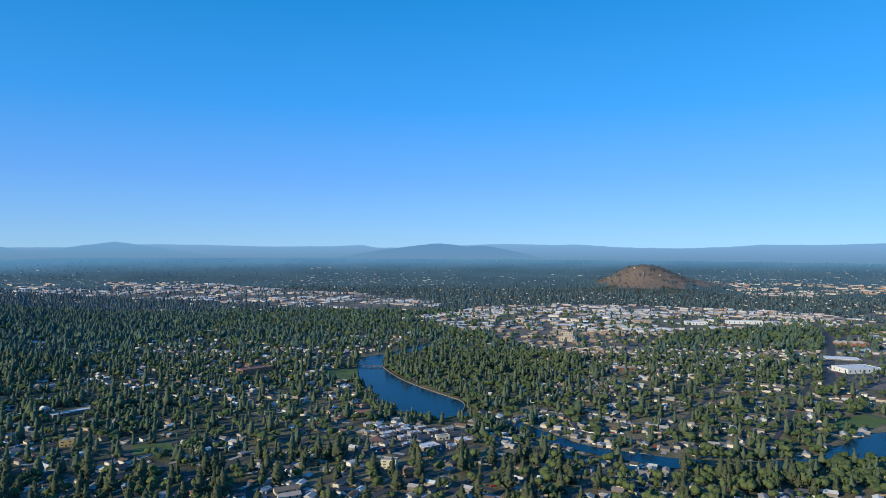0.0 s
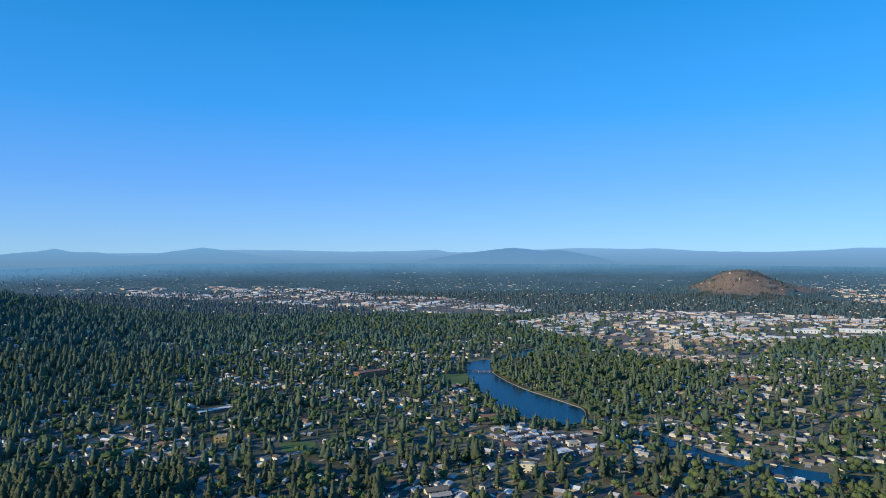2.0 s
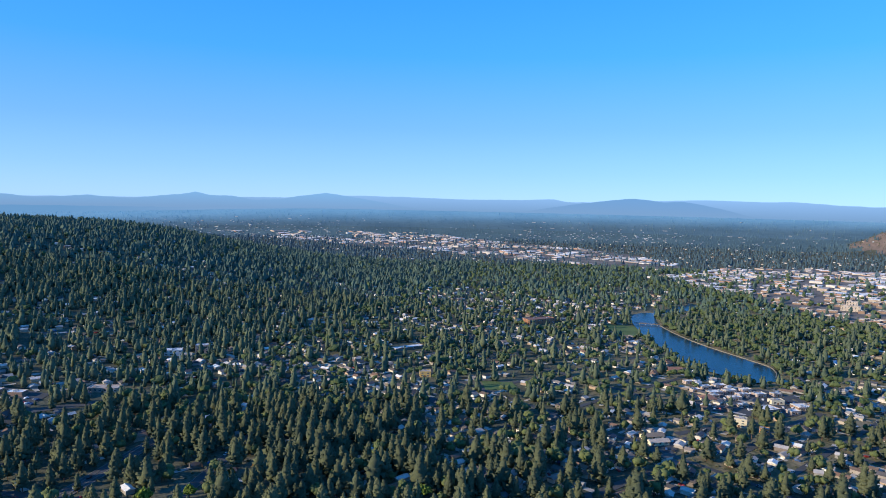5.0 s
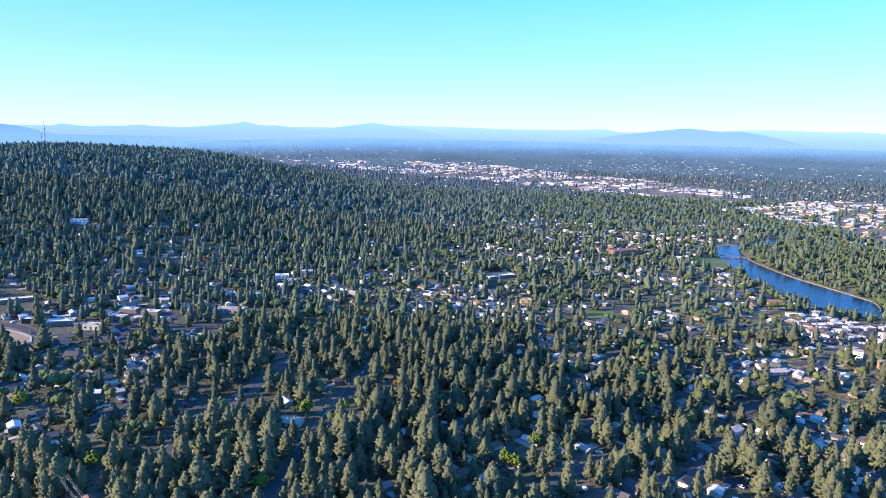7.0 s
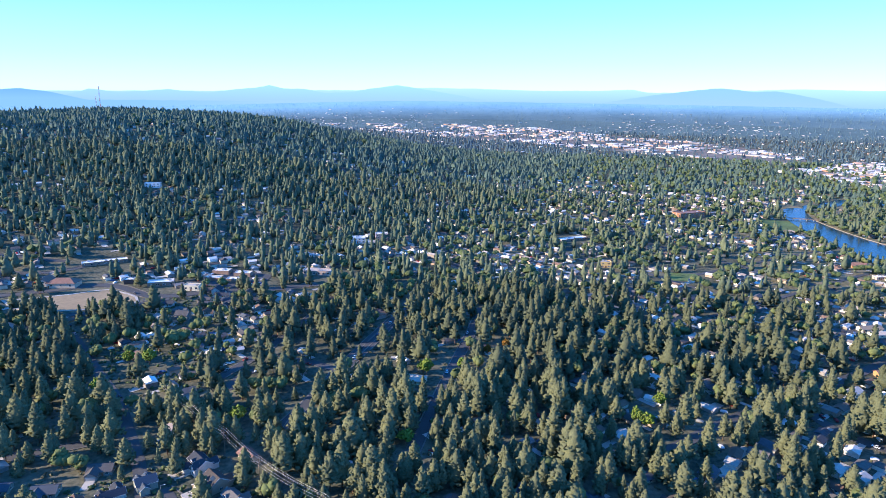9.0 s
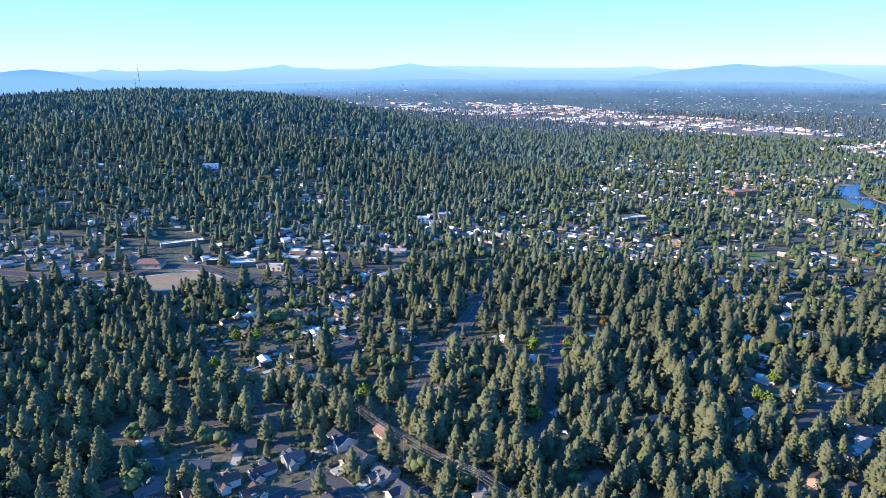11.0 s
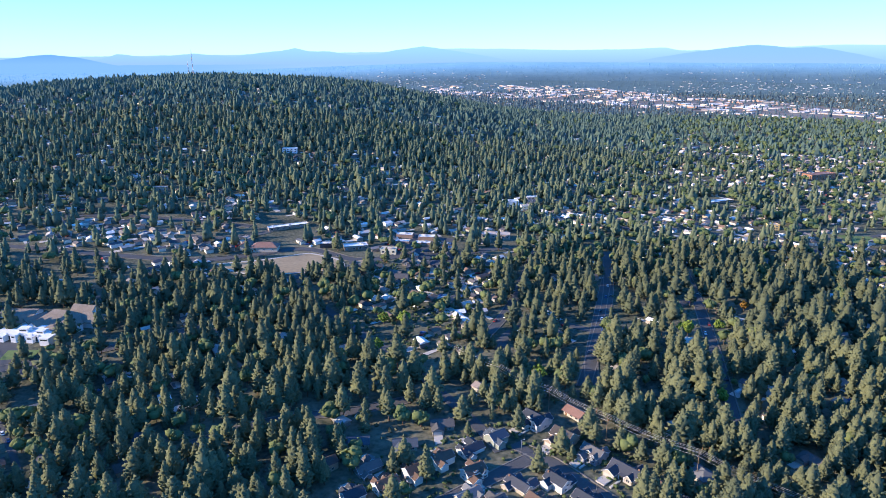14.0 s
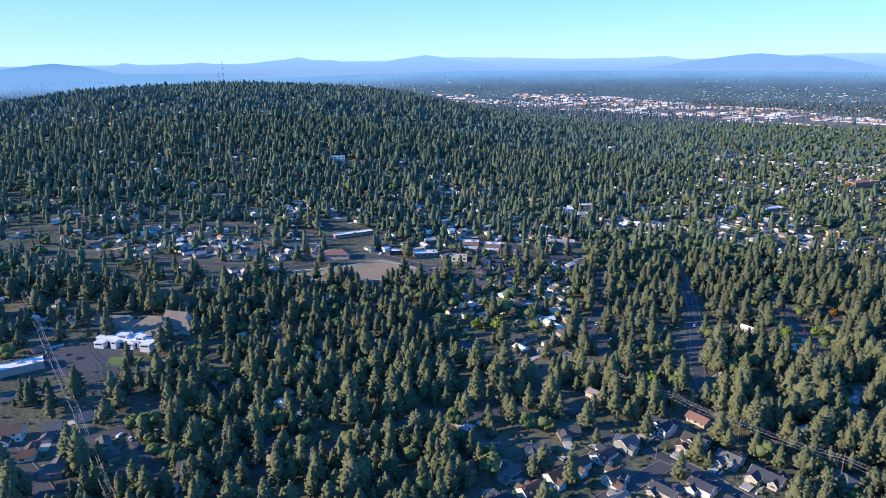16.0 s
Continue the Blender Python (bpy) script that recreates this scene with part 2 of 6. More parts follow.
M_ROOFS = palette("roof shingles", [(0.09, 0.09, 0.10), (0.2, 0.18, 0.165), (0.42, 0.39, 0.36), (0.26, 0.22, 0.195), (0.16, 0.115, 0.09), (0.36, 0.33, 0.30), (0.13, 0.12, 0.115), (0.10, 0.11, 0.125), (0.12, 0.105, 0.095), (0.22, 0.14, 0.10), (0.075, 0.075, 0.08), (0.6, 0.57, 0.53), (0.72, 0.7, 0.66), (0.5, 0.47, 0.44)], 0.85)
M_ROOF_O = palette("house shingles", [(0.06, 0.066, 0.08), (0.09, 0.088, 0.088), (0.045, 0.052, 0.064), (0.12, 0.115, 0.112), (0.075, 0.066, 0.06), (0.15, 0.155, 0.16), (0.07, 0.085, 0.105), (0.12, 0.08, 0.06)], 0.8, True, 2.0)
M_WALLS = palette("painted siding", [(0.48, 0.42, 0.34), (0.3, 0.26, 0.21), (0.62, 0.57, 0.5), (0.28, 0.27, 0.26), (0.42, 0.32, 0.23), (0.6, 0.53, 0.42), (0.72, 0.68, 0.61), (0.36, 0.32, 0.28), (0.2, 0.17, 0.15)], 0.75)
M_WALL_O = palette("house siding", [(0.38, 0.34, 0.28), (0.25, 0.22, 0.19), (0.52, 0.5, 0.46), (0.2, 0.215, 0.23), (0.32, 0.25, 0.185), (0.44, 0.375, 0.29), (0.25, 0.265, 0.22), (0.58, 0.55, 0.49)], 0.75, True, 1.2)
M_FLAT = palette("flat roof membrane", [(0.74, 0.69, 0.63), (0.8, 0.78, 0.75), (0.66, 0.6, 0.53), (0.46, 0.39, 0.33), (0.78, 0.74, 0.69), (0.36, 0.29, 0.25), (0.82, 0.79, 0.75), (0.56, 0.47, 0.40), (0.3, 0.27, 0.25)], 0.7)
M_BLOCK = palette("commercial walls", [(0.58, 0.54, 0.48), (0.68, 0.66, 0.62), (0.4, 0.31, 0.26), (0.5, 0.46, 0.4), (0.72, 0.7, 0.68), (0.4, 0.38, 0.36), (0.55, 0.48, 0.4)], 0.75)
M_WHITE = material("white painted wall", (0.78, 0.76, 0.72), 0.6, 0.2, 0.06, 1.5, 0.06)
M_WHITEROOF = material("white roof membrane", (0.82, 0.80, 0.77), 0.9, 0.06, 0.08, 0.8, 0.08, spec=0.08)
M_TRIM = material("white trim", (0.74, 0.73, 0.7), 0.6, 0.3, 0.05, 2.0, 0.05)
M_GARAGE = material("garage door panels", (0.42, 0.39, 0.34), 0.6, 0.3, 0.06, 2.0, 0.06)
M_DOOR = material("stained door", (0.2, 0.1, 0.05), 0.5, 0.3, 0.2, 3.0, 0.2)
M_BRICK = material("brown brick", (0.30, 0.15, 0.085), 0.85, 0.1, 0.2, 1.5, 0.25)
M_YELLOW = material("yellow stucco", (0.62, 0.43, 0.16), 0.8, 0.1, 0.1, 1.5, 0.1)
M_CREAM = material("cream stucco", (0.72, 0.6, 0.42), 0.8, 0.1, 0.1, 1.5, 0.1)
M_TAN = material("tan stucco", (0.46, 0.39, 0.31), 0.8, 0.1, 0.1, 1.5, 0.1)
M_ORANGE = material("orange stucco", (0.5, 0.25, 0.11), 0.8, 0.1, 0.1, 1.5, 0.1)
M_TILE = material("red-brown roof", (0.22, 0.125, 0.095), 0.8, 0.2, 0.2, 1.5, 0.25)
M_GREYROOF = material("grey-brown shingle roof", (0.21, 0.175, 0.14), 0.9, 0.1, 0.2, 1.5, 0.35, bump=0.05, spec=0.1)
M_BLUEROOF = material("blue metal roof", (0.07, 0.2, 0.42), 0.4, 0.1, 0.1, 1.0, 0.1, metal=0.3)
M_STEEL = material("galvanised steel", (0.5, 0.5, 0.5), 0.45, 0.5, 0.1, 2.0, 0.1, metal=0.8)
M_REDWHITE = material("red mast paint", (0.42, 0.2, 0.15), 0.6, 0.2, 0.1, 1.0, 0.1)
M_POLE = material("weathered pole", (0.2, 0.14, 0.09), 0.9, 0.3, 0.2, 2.0, 0.3)
M_WIRE = material("aluminium cable", (0.3, 0.3, 0.3), 0.5, 0.3, 0.05, 2.0, 0.05, metal=0.6)
M_CAR = palette("car paint", [(0.6, 0.6, 0.6), (0.75, 0.75, 0.75), (0.03, 0.03, 0.035), (0.25, 0.26, 0.28), (0.3, 0.03, 0.03), (0.04, 0.08, 0.2), (0.12, 0.12, 0.13)], 0.3, True)
M_CARS = palette("far car paint", [(0.6, 0.6, 0.6), (0.75, 0.75, 0.75), (0.04, 0.04, 0.045), (0.25, 0.26, 0.28), (0.3, 0.04, 0.04), (0.05, 0.1, 0.22), (0.12, 0.12, 0.13)], 0.35)
M_TYRE = material("tyre rubber", (0.03, 0.03, 0.03), 0.9, 0.5, 0.1, 3.0, 0.1)


def glass_like(name, colour, rough):
    m = material(name, colour, rough, 0.3, 0.1, 1.0, 0.1, spec=0.6)
    return m


M_GLASS = glass_like("window glass", (0.03, 0.04, 0.05), 0.08)


def water_material():
    m = bpy.data.materials.new("river water")
    m.use_nodes = True
    t = m.node_tree
    p = t.nodes["Principled BSDF"]
    p.inputs["Base Color"].default_value = (0.003, 0.034, 0.064, 1)
    p.inputs["Roughness"].default_value, p.inputs["IOR"].default_value = 0.22, 1.2
    g, n, b = t.nodes.new("ShaderNodeNewGeometry"), t.nodes.new("ShaderNodeTexNoise"), t.nodes.new("ShaderNodeBump")
    n.inputs["Scale"].default_value, n.inputs["Detail"].default_value = 0.35, 3.0
    b.inputs["Strength"].default_value, b.inputs["Distance"].default_value = 0.5, 0.25
    t.links.new(g.outputs["Position"], n.inputs["Vector"])
    t.links.new(n.outputs["Fac"], b.inputs["Height"])
    t.links.new(b.outputs[0], p.inputs["Normal"])
    return m


M_WATER = water_material()

# ------------------------------------------------------------ lie of the land
CENTRE = (-230.0, -50.0)
EDGE = 4640.0


RIVER = [(-10, 1380, 60), (-60, 1300, 60), (-115, 1215, 55), (-117, 1130, 60), (-97, 1050, 70), (-65, 975, 75), (-35, 905, 80), (-10, 850, 80), (0, 815, 60), (45, 805, 50), (80, 775, 50),
         (118, 715, 48), (155, 668, 46), (200, 638, 46), (250, 622, 46), (310, 616, 46), (370, 630, 48), (415, 655, 50), (470, 690, 65), (530, 710, 75), (600, 735, 85)]

DOWNTOWN = [(-60, 1880), (40, 2050), (150, 2230), (380, 2360), (700, 2350), (1200, 2050), (1250, 1700), (860, 1690), (760, 1660), (560, 1560), (430, 1330), (330, 1215), (262, 1190), (200, 1268), (130, 1450), (35, 1660)]
NORTHEND = [(-2500, 3150), (-1700, 2750), (-1150, 2520), (-500, 2250), (-60, 2050), (20, 2300), (-150, 2700), (-600, 3100), (-1100, 3420), (-2200, 3620)]
EASTEND = [(1250, 2900), (1700, 2750), (2300, 2900), (2500, 3300), (1900, 3500), (1500, 3350)]
SOUTHSIDE = [(880, 1480), (1250, 1700), (1300, 2050), (1900, 2300), (1900, 1500), (1100, 1000), (640, 900), (600, 1000), (760, 1250)]
SUBURB = [(-120, 470), (300, 480), (700, 800), (880, 1480), (560, 1560), (330, 1215), (200, 1268), (35, 1660), (-140, 1500), (-240, 1000), (-200, 680)]


def bump_at(x, y, cx, cy, r):
    return np.exp(-((x - cx) ** 2 + (y - cy) ** 2) / (r * r))


def land_height(x, y):
    """Height of the ground in metres; takes numbers or arrays."""
    x, y = np.asarray(x, float), np.asarray(y, float)
    z = 1.0 + 10 * bump_at(x, y, -420, 270, 210) + 3 * bump_at(x, y, -780, 400, 160) + 8 * bump_at(x, y, 330, 1060, 170)
    z = z - 5.0 * bump_at(x, y, -60, 1000, 190) - 4.0 * bump_at(x, y, 250, 680, 200)
    # river bed
    for cx, cy, r in RIVER:
        z = z - np.maximum(z + 4.4, 0) * np.exp(-(np.hypot(x - cx, y - cy) / r) ** 4)
    # wooded hill
    c, n = math.cos(0.21), math.sin(0.21)
    u, v = ((x + 1640) * c + (y - 1094) * n) / 728, -(x + 1640) * n + (y - 1094) * c
    v = v / np.where(v < 0, 845, 729)
    d = np.sqrt(u * u + v * v)
    z = z + 130 * np.exp(-(d ** 2.84)) + 3.0 * np.sin(x / 97) * np.sin(y / 83) * np.exp(-(d ** 2))
    # cinder cone and its spur
    c = np.hypot((x - 1030) / 168, (y - 3280) / 150)
    z = z + 112 / (1 + c ** 3.0) + 11 * bump_at(x, y, 1300, 3250, 130)
    # the plain climbs slowly to the horizon
    r = np.hypot(x - CENTRE[0], y - CENTRE[1])
    west = np.clip((-(x - CENTRE[0]) / np.maximum(r, 1) - 0.40) / 0.40, 0, 1)
    west = west * west * (3 - 2 * west)
    return z + (127 - 52 * west) * np.clip((r - 3450) / (EDGE - 3450), 0, 1) ** 1.15


def z_at(x, y):
    return float(land_height(x, y))


def array_mesh(name, verts, faces, mats, index=None, smooth=False):
    """A mesh from arrays of vertices and of triangles or quads."""
    me = bpy.data.meshes.new(name)
    verts, faces = np.asarray(verts, np.float32), np.asarray(faces, np.int32)
    n, k = faces.shape
    me.vertices.add(len(verts))
    me.vertices.foreach_set("co", verts.ravel())
    me.loops.add(n * k)
    me.loops.foreach_set("vertex_index", faces.ravel())
    me.polygons.add(n)
    me.polygons.foreach_set("loop_start", np.arange(0, n * k, k, dtype=np.int32))
    for m in mats:
        me.materials.append(m)
    if index is not None:
        me.polygons.foreach_set("material_index", np.asarray(index, np.int32))
    me.polygons.foreach_set("use_smooth", np.full(n, bool(smooth)))
    me.update(calc_edges=True)
    return me


def inside(poly, x, y):
    """Whether points lie inside a polygon."""
    x, y = np.asarray(x, float), np.asarray(y, float)
    hit, n = np.zeros(x.shape, bool), len(poly)
    for i in range(n):
        (x0, y0), (x1, y1) = poly[i], poly[(i + 1) % n]
        if y0 != y1:
            hit ^= ((y0 > y) != (y1 > y)) & (x < (x1 - x0) * (y - y0) / (y1 - y0) + x0)
    return hit


def from_line(line, x, y):
    """Distance of points from a polyline."""
    best = np.full(np.shape(x), 1e9)
    for (x0, y0), (x1, y1) in zip(line, line[1:]):
        dx, dy = x1 - x0, y1 - y0
        s = np.clip(((x - x0) * dx + (y - y0) * dy) / (dx * dx + dy * dy + 1e-9), 0, 1)
        best = np.minimum(best, np.hypot(x - x0 - s * dx, y - y0 - s * dy))
    return best


def smooth_line(line, step=8.0):
    """A polyline rounded at its corners and cut into short steps."""
    p = [Vector((*q, 0)) for q in line]
    p = [2 * p[0] - p[1]] + p + [2 * p[-1] - p[-2]]
    out = []
    for a, b, c, d in zip(p, p[1:], p[2:], p[3:]):
        n = max(1, int((c - b).length / step))
        for i in range(n):
            t = i / n
            q = 0.5 * (2 * b + (c - a) * t + (2 * a - 5 * b + 4 * c - d) * t * t + (3 * b - a - 3 * c + d) * t ** 3)
            out.append((q.x, q.y))
    out.append((p[-2].x, p[-2].y))
    return out


def make_ground():
    radii, r = [0.0], 20.0
    while r < EDGE:
        radii.append(r)
        r += max(14.0, 0.02 * r)
    radii.append(EDGE)
    n = 420
    ang = np.linspace(0, 2 * math.pi, n, endpoint=False)
    rr, aa = np.meshgrid(radii, ang, indexing="ij")
    x, y = CENTRE[0] + rr * np.sin(aa), CENTRE[1] + rr * np.cos(aa)
    verts = np.stack([x, y, land_height(x, y)], -1).reshape(-1, 3)
    i, j = np.meshgrid(np.arange(len(radii) - 1), np.arange(n), indexing="ij")
    a, b = i * n + j, i * n + (j + 1) % n
    faces = np.stack([a, b, b + n, a + n], -1).reshape(-1, 4)[:, ::-1]
    mid = verts[faces].mean(1)
    dist = np.hypot(mid[:, 0] - CENTRE[0], mid[:, 1] - CENTRE[1])
    cone = (np.hypot(mid[:, 0] - 1030, mid[:, 1] - 3280) < 240) | (np.hypot(mid[:, 0] - 1330, mid[:, 1] - 3250) < 110)
    fx_, fy_ = mid[:, 0], mid[:, 1]
    paved = inside(DOWNTOWN, fx_, fy_) | inside(NORTHEND, fx_, fy_) | inside(EASTEND, fx_, fy_) | inside(SOUTHSIDE, fx_, fy_)
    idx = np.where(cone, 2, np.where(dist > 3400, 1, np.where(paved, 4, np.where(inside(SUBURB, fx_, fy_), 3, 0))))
    near = dist < 3900
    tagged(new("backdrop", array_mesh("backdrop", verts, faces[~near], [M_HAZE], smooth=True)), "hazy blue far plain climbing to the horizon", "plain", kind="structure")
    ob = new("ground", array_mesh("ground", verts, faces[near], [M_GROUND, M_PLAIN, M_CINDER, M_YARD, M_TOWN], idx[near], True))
    return tagged(ob, "dry brown forest floor running out to the far plain", "ground", kind="structure")


def sheet(name, poly, mat, lift, label, category, level=None):
    """A flat or ground-hugging patch with a thin edge."""
    bm = bmesh.new()
    vs = [bm.verts.new((x, y, (level if level is not None else z_at(x, y)) + lift)) for x, y in poly]
    f = bm.faces.new(vs)
    bmesh.ops.triangulate(bm, faces=[f])
    if level is None:
        for _ in range(2):
            bmesh.ops.subdivide_edges(bm, edges=[e for e in bm.edges if e.calc_length() > 14], cuts=1)
        for v in bm.verts:
            v.co.z = z_at(v.co.x, v.co.y) + lift
        bmesh.ops.triangulate(bm, faces=bm.faces[:])
    bmesh.ops.recalc_face_normals(bm, faces=bm.faces[:])
    if sum(f.normal.z for f in bm.faces) < 0:
        bmesh.ops.reverse_faces(bm, faces=bm.faces[:])
    me = bpy.data.meshes.new(name)
    bm.to_mesh(me)
    bm.free()
    me.materials.append(mat)
    return tagged(new(name, me), label, category, kind="structure")


def strip(name, line, width, mat, lift, label, category, height=0.0, level=None):
    """A road, path or kerb that follows the ground."""
    pts = smooth_line(line)
    verts, faces = [], []
    for k, (x, y) in enumerate(pts):
        x0, y0 = pts[max(0, k - 1)]
        x1, y1 = pts[min(len(pts) - 1, k + 1)]
        l = math.hypot(x1 - x0, y1 - y0) or 1
        nx, ny = -(y1 - y0) / l * width / 2, (x1 - x0) / l * width / 2
        z = (z_at(x, y) if level is None else level) + lift
        verts += [(x + nx, y + ny, z + height), (x - nx, y - ny, z + height), (x + nx, y + ny, z - 0.4), (x - nx, y - ny, z - 0.4)]
    for k in range(len(pts) - 1):
        a = 4 * k
        faces += [(a, a + 1, a + 5, a + 4), (a + 1, a + 3, a + 7, a + 5), (a + 2, a, a + 4, a + 6)]
    ob = new(name, array_mesh(name, verts, faces, [mat]))
    return tagged(ob, label, category, kind="structure")


make_ground()

POND = [(20, 794), (5, 784), (-36, 812), (-62, 836), (-76, 868), (-86, 915), (-100, 952), (-118, 1018), (-133, 1098), (-143, 1180), (-135, 1230), (-100, 1290), (-60, 1330), (-20, 1420),
        (0, 1416), (-30, 1320), (-80, 1262), (-99, 1220), (-98, 1180), (-92, 1125), (-76, 1074), (-54, 1019), (-30, 973), (-2, 930), (22, 893), (34, 872), (36, 845), (30, 815)]
BEND = [(22, 798), (32, 818), (100, 765), (134, 712), (151, 684), (176, 667), (201, 655), (230, 640), (300, 628), (360, 640), (392, 658), (421, 683), (470, 721), (505, 736), (570, 770), (640, 770),
        (600, 690), (520, 640), (440, 638), (404, 640), (350, 615), (290, 606), (240, 606), (215, 612), (190, 628), (160, 648), (130, 676), (100, 720), (70, 770)]
WATER_Z = -3.2
sheet("water", POND, M_WATER, 0, "calm deep blue river pond between wooded banks", "river", level=WATER_Z)
sheet("water", BEND, M_WATER, 0, "dark blue river bend seen between trees", "river", level=WATER_Z)
LAWNS = [[(-192, 1098), (-132, 1108), (-112, 1030), (-165, 1005)], [(-302, 660), (-268, 668), (-255, 640), (-290, 628)], [(458, 737), (505, 754), (548, 784), (525, 802), (480, 778), (450, 752)]]
FIELD = [(-842, 268), (-823, 284), (-804, 302), (-789, 322), (-781, 329), (-762, 329), (-744, 326), (-734, 318), (-737, 305), (-747, 293), (-770, 276), (-788, 265), (-814, 260)]
for q in LAWNS:
    sheet("lawn", q, M_LAWN, 0.35, "watered green park lawn among trees", "lawn")
LOTS = [[(-72, 642), (-20, 632), (16, 650), (48, 690), (20, 716), (-14, 742), (-66, 742), (-80, 690)], [(-735, 378), (-700, 366), (-660, 396), (-676, 440), (-730, 436)],
        [(-905, 62), (-860, 40), (-822, 62), (-850, 86), (-885, 84)], [(-150, 505), (-105, 500), (-95, 545), (-140, 552)], [(640, 1040), (760, 1040), (780, 1130), (660, 1130)]]
for q in LOTS:
    sheet("car_park", q, M_ASPHALT, 0.28, "worn grey asphalt car park between shops", "car park")
sheet("field", FIELD, M_DRY, 0.35, "bare dry grass field ringed by a pale path", "field")
ROADS = [
    (7, [(-590, 449), (-568, 334), (-559, 266), (-559, 217)]),
    (7, [(-521, 470), (-507, 396), (-496, 317), (-487, 249), (-481, 210), (-473, 178)]),
    (7, [(-445, 439), (-429, 361), (-413, 272), (-403, 215), (-394, 164)]),
    (8, [(-874, -5), (-846, 28), (-829, 59), (-801, 95), (-778, 131), (-755, 167)]),
    (7, [(-657, 42), (-642, 64), (-625, 85), (-593, 106), (-570, 129)]),
    (7, [(-499, 110), (-487, 103), (-476, 102), (-463, 94), (-450, 88), (-439, 82), (-428, 76)]),
    (7, [(-487, 102), (-496, 87), (-506, 70), (-516, 53)]),
    (10, [(-1150, 176), (-1068, 207), (-964, 237), (-880, 262), (-850, 280), (-824, 308), (-803, 332), (-784, 339), (-757, 337), (-735, 333), (-713, 347), (-695, 370), (-660, 390), (-620, 438)]),
    (7, [(-724, 331), (-728, 312), (-739, 290), (-762, 268)]),
    (7, [(-924, 315), (-889, 325), (-866, 345), (-858, 366)]),
    (9, [(-1186, 199), (-1128, 253), (-1049, 319), (-963, 351), (-886, 369)]),
    (3.5, [(-1007, 129), (-939, 100), (-865, 63), (-797, 29), (-732, 0), (-703, -16)]),
    (8, [(-814, -23), (-777, -33), (-742, -45)]),
    (8, [(-810, -26), (-783, -6), (-768, 14)]),
    (7, [(-479, 179), (-484, 239), (-494, 331), (-512, 426)]),
    (8, [(-101, 554), (-66, 585), (-39, 625), (-7, 676), (36, 734)]),
    (8, [(-58, 517), (-25, 567), (9, 622), (44, 671)]),
    (8, [(-6, 745), (35, 709), (-6, 657)]),
    (8, [(-270, 246), (-234, 307), (-178, 382), (-123, 461)]),
    (8, [(-204, 369), (-180, 320), (-154, 305)]),
    (7, [(-542, 208), (-545, 234), (-528, 264), (-488, 260)]),
    (7, [(-734, 246), (-690, 224), (-643, 197), (-596, 171), (-551, 139), (-525, 120), (-503, 101)]),
    (14, [(561, 936), (708, 1179), (887, 1481), (1012, 1761)]),
]

def quarter(u0, v0, u1, v1):
    """A straight street in the tilted grid of the eastern quarter."""
    c, s = math.cos(radians(55)), math.sin(radians(55))
    k = max(1, round(math.hypot(u1 - u0, v1 - v0) / 110))
    return [(-123 + u * c - v * s, 461 + u * s + v * c) for u, v in ((u0 + (u1 - u0) * i / k, v0 + (v1 - v0) * i / k) for i in range(k + 1))]


ROADS += [(5.5, quarter(*q)) for q in ((-20, 235, 430, 235), (0, 330, 430, 335), (-30, 135, 270, 140), (0, -70, 300, -60), (0, -150, 300, -150), (0, -240, 300, -240), (40, 400, 40, -320), (165, 400, 165, -320),
                                     (460, -160, 800, -160), (470, -260, 900, -260), (500, -360, 900, -360), (520, -90, 520, -420), (650, -60, 650, -420), (790, -60, 790, -420))]
for w, line in ROADS:
    strip("road", line, w, M_ASPHALT, 0.3, "grey asphalt street shaded by pines", "road")
def beside(line, off):
    """The line moved sideways."""
    pts, out = smooth_line(line), []
    for k, (x, y) in enumerate(pts):
        (x0, y0), (x1, y1) = pts[max(0, k - 1)], pts[min(len(pts) - 1, k + 1)]
        l = math.hypot(x1 - x0, y1 - y0) or 1
        out.append((x - (y1 - y0) / l * off, y + (x1 - x0) / l * off))
    return out[::2] + out[-1:]


for w, line in ROADS[:15]:
    for side in (-1, 1) if w > 5 else ():
        strip("pavement", beside(line, side * (w / 2 + 0.6)), 0.7, M_KERB, 0.42, "pale concrete kerb and footway along the street", "pavement")
RING = [(math.cos(2 * math.pi * i / 24), math.sin(2 * math.pi * i / 24)) for i in range(24)]
sheet("road", [(-724 + 12 * c, 331 + 12 * q) for c, q in RING], M_ASPHALT, 0.36, "small asphalt roundabout beside the dry field", "road")
sheet("traffic_island", [(-724 + 5 * c, 331 + 5 * q) for c, q in RING], M_DRY, 0.5, "round dry-grass island of the roundabout", "traffic island")
strip("path", FIELD + FIELD[:1], 2.2, M_CONCRETE, 0.45, "pale gravel path round the dry field", "path")
strip("river_wall", [(30, 815), (36, 845), (34, 872), (22, 893), (-2, 930), (-30, 973), (-54, 1019), (-76, 1074), (-92, 1125)], 1.0, M_BANK, 0.25, "pale stone bank wall along the pond", "wall", 0.6, WATER_Z)

# ------------------------------------------------------------ building blocks
def part(name, bm, mat, parent, label=""):
    """One mesh under a thing or under a part."""
    me = bpy.data.meshes.new(name)
    bm.normal_update()
    bm.to_mesh(me)
    bm.free()
    me.materials.append(mat)
    ob = new(name, me)
    ob.parent = parent
    return tagged(ob, label) if label else ob


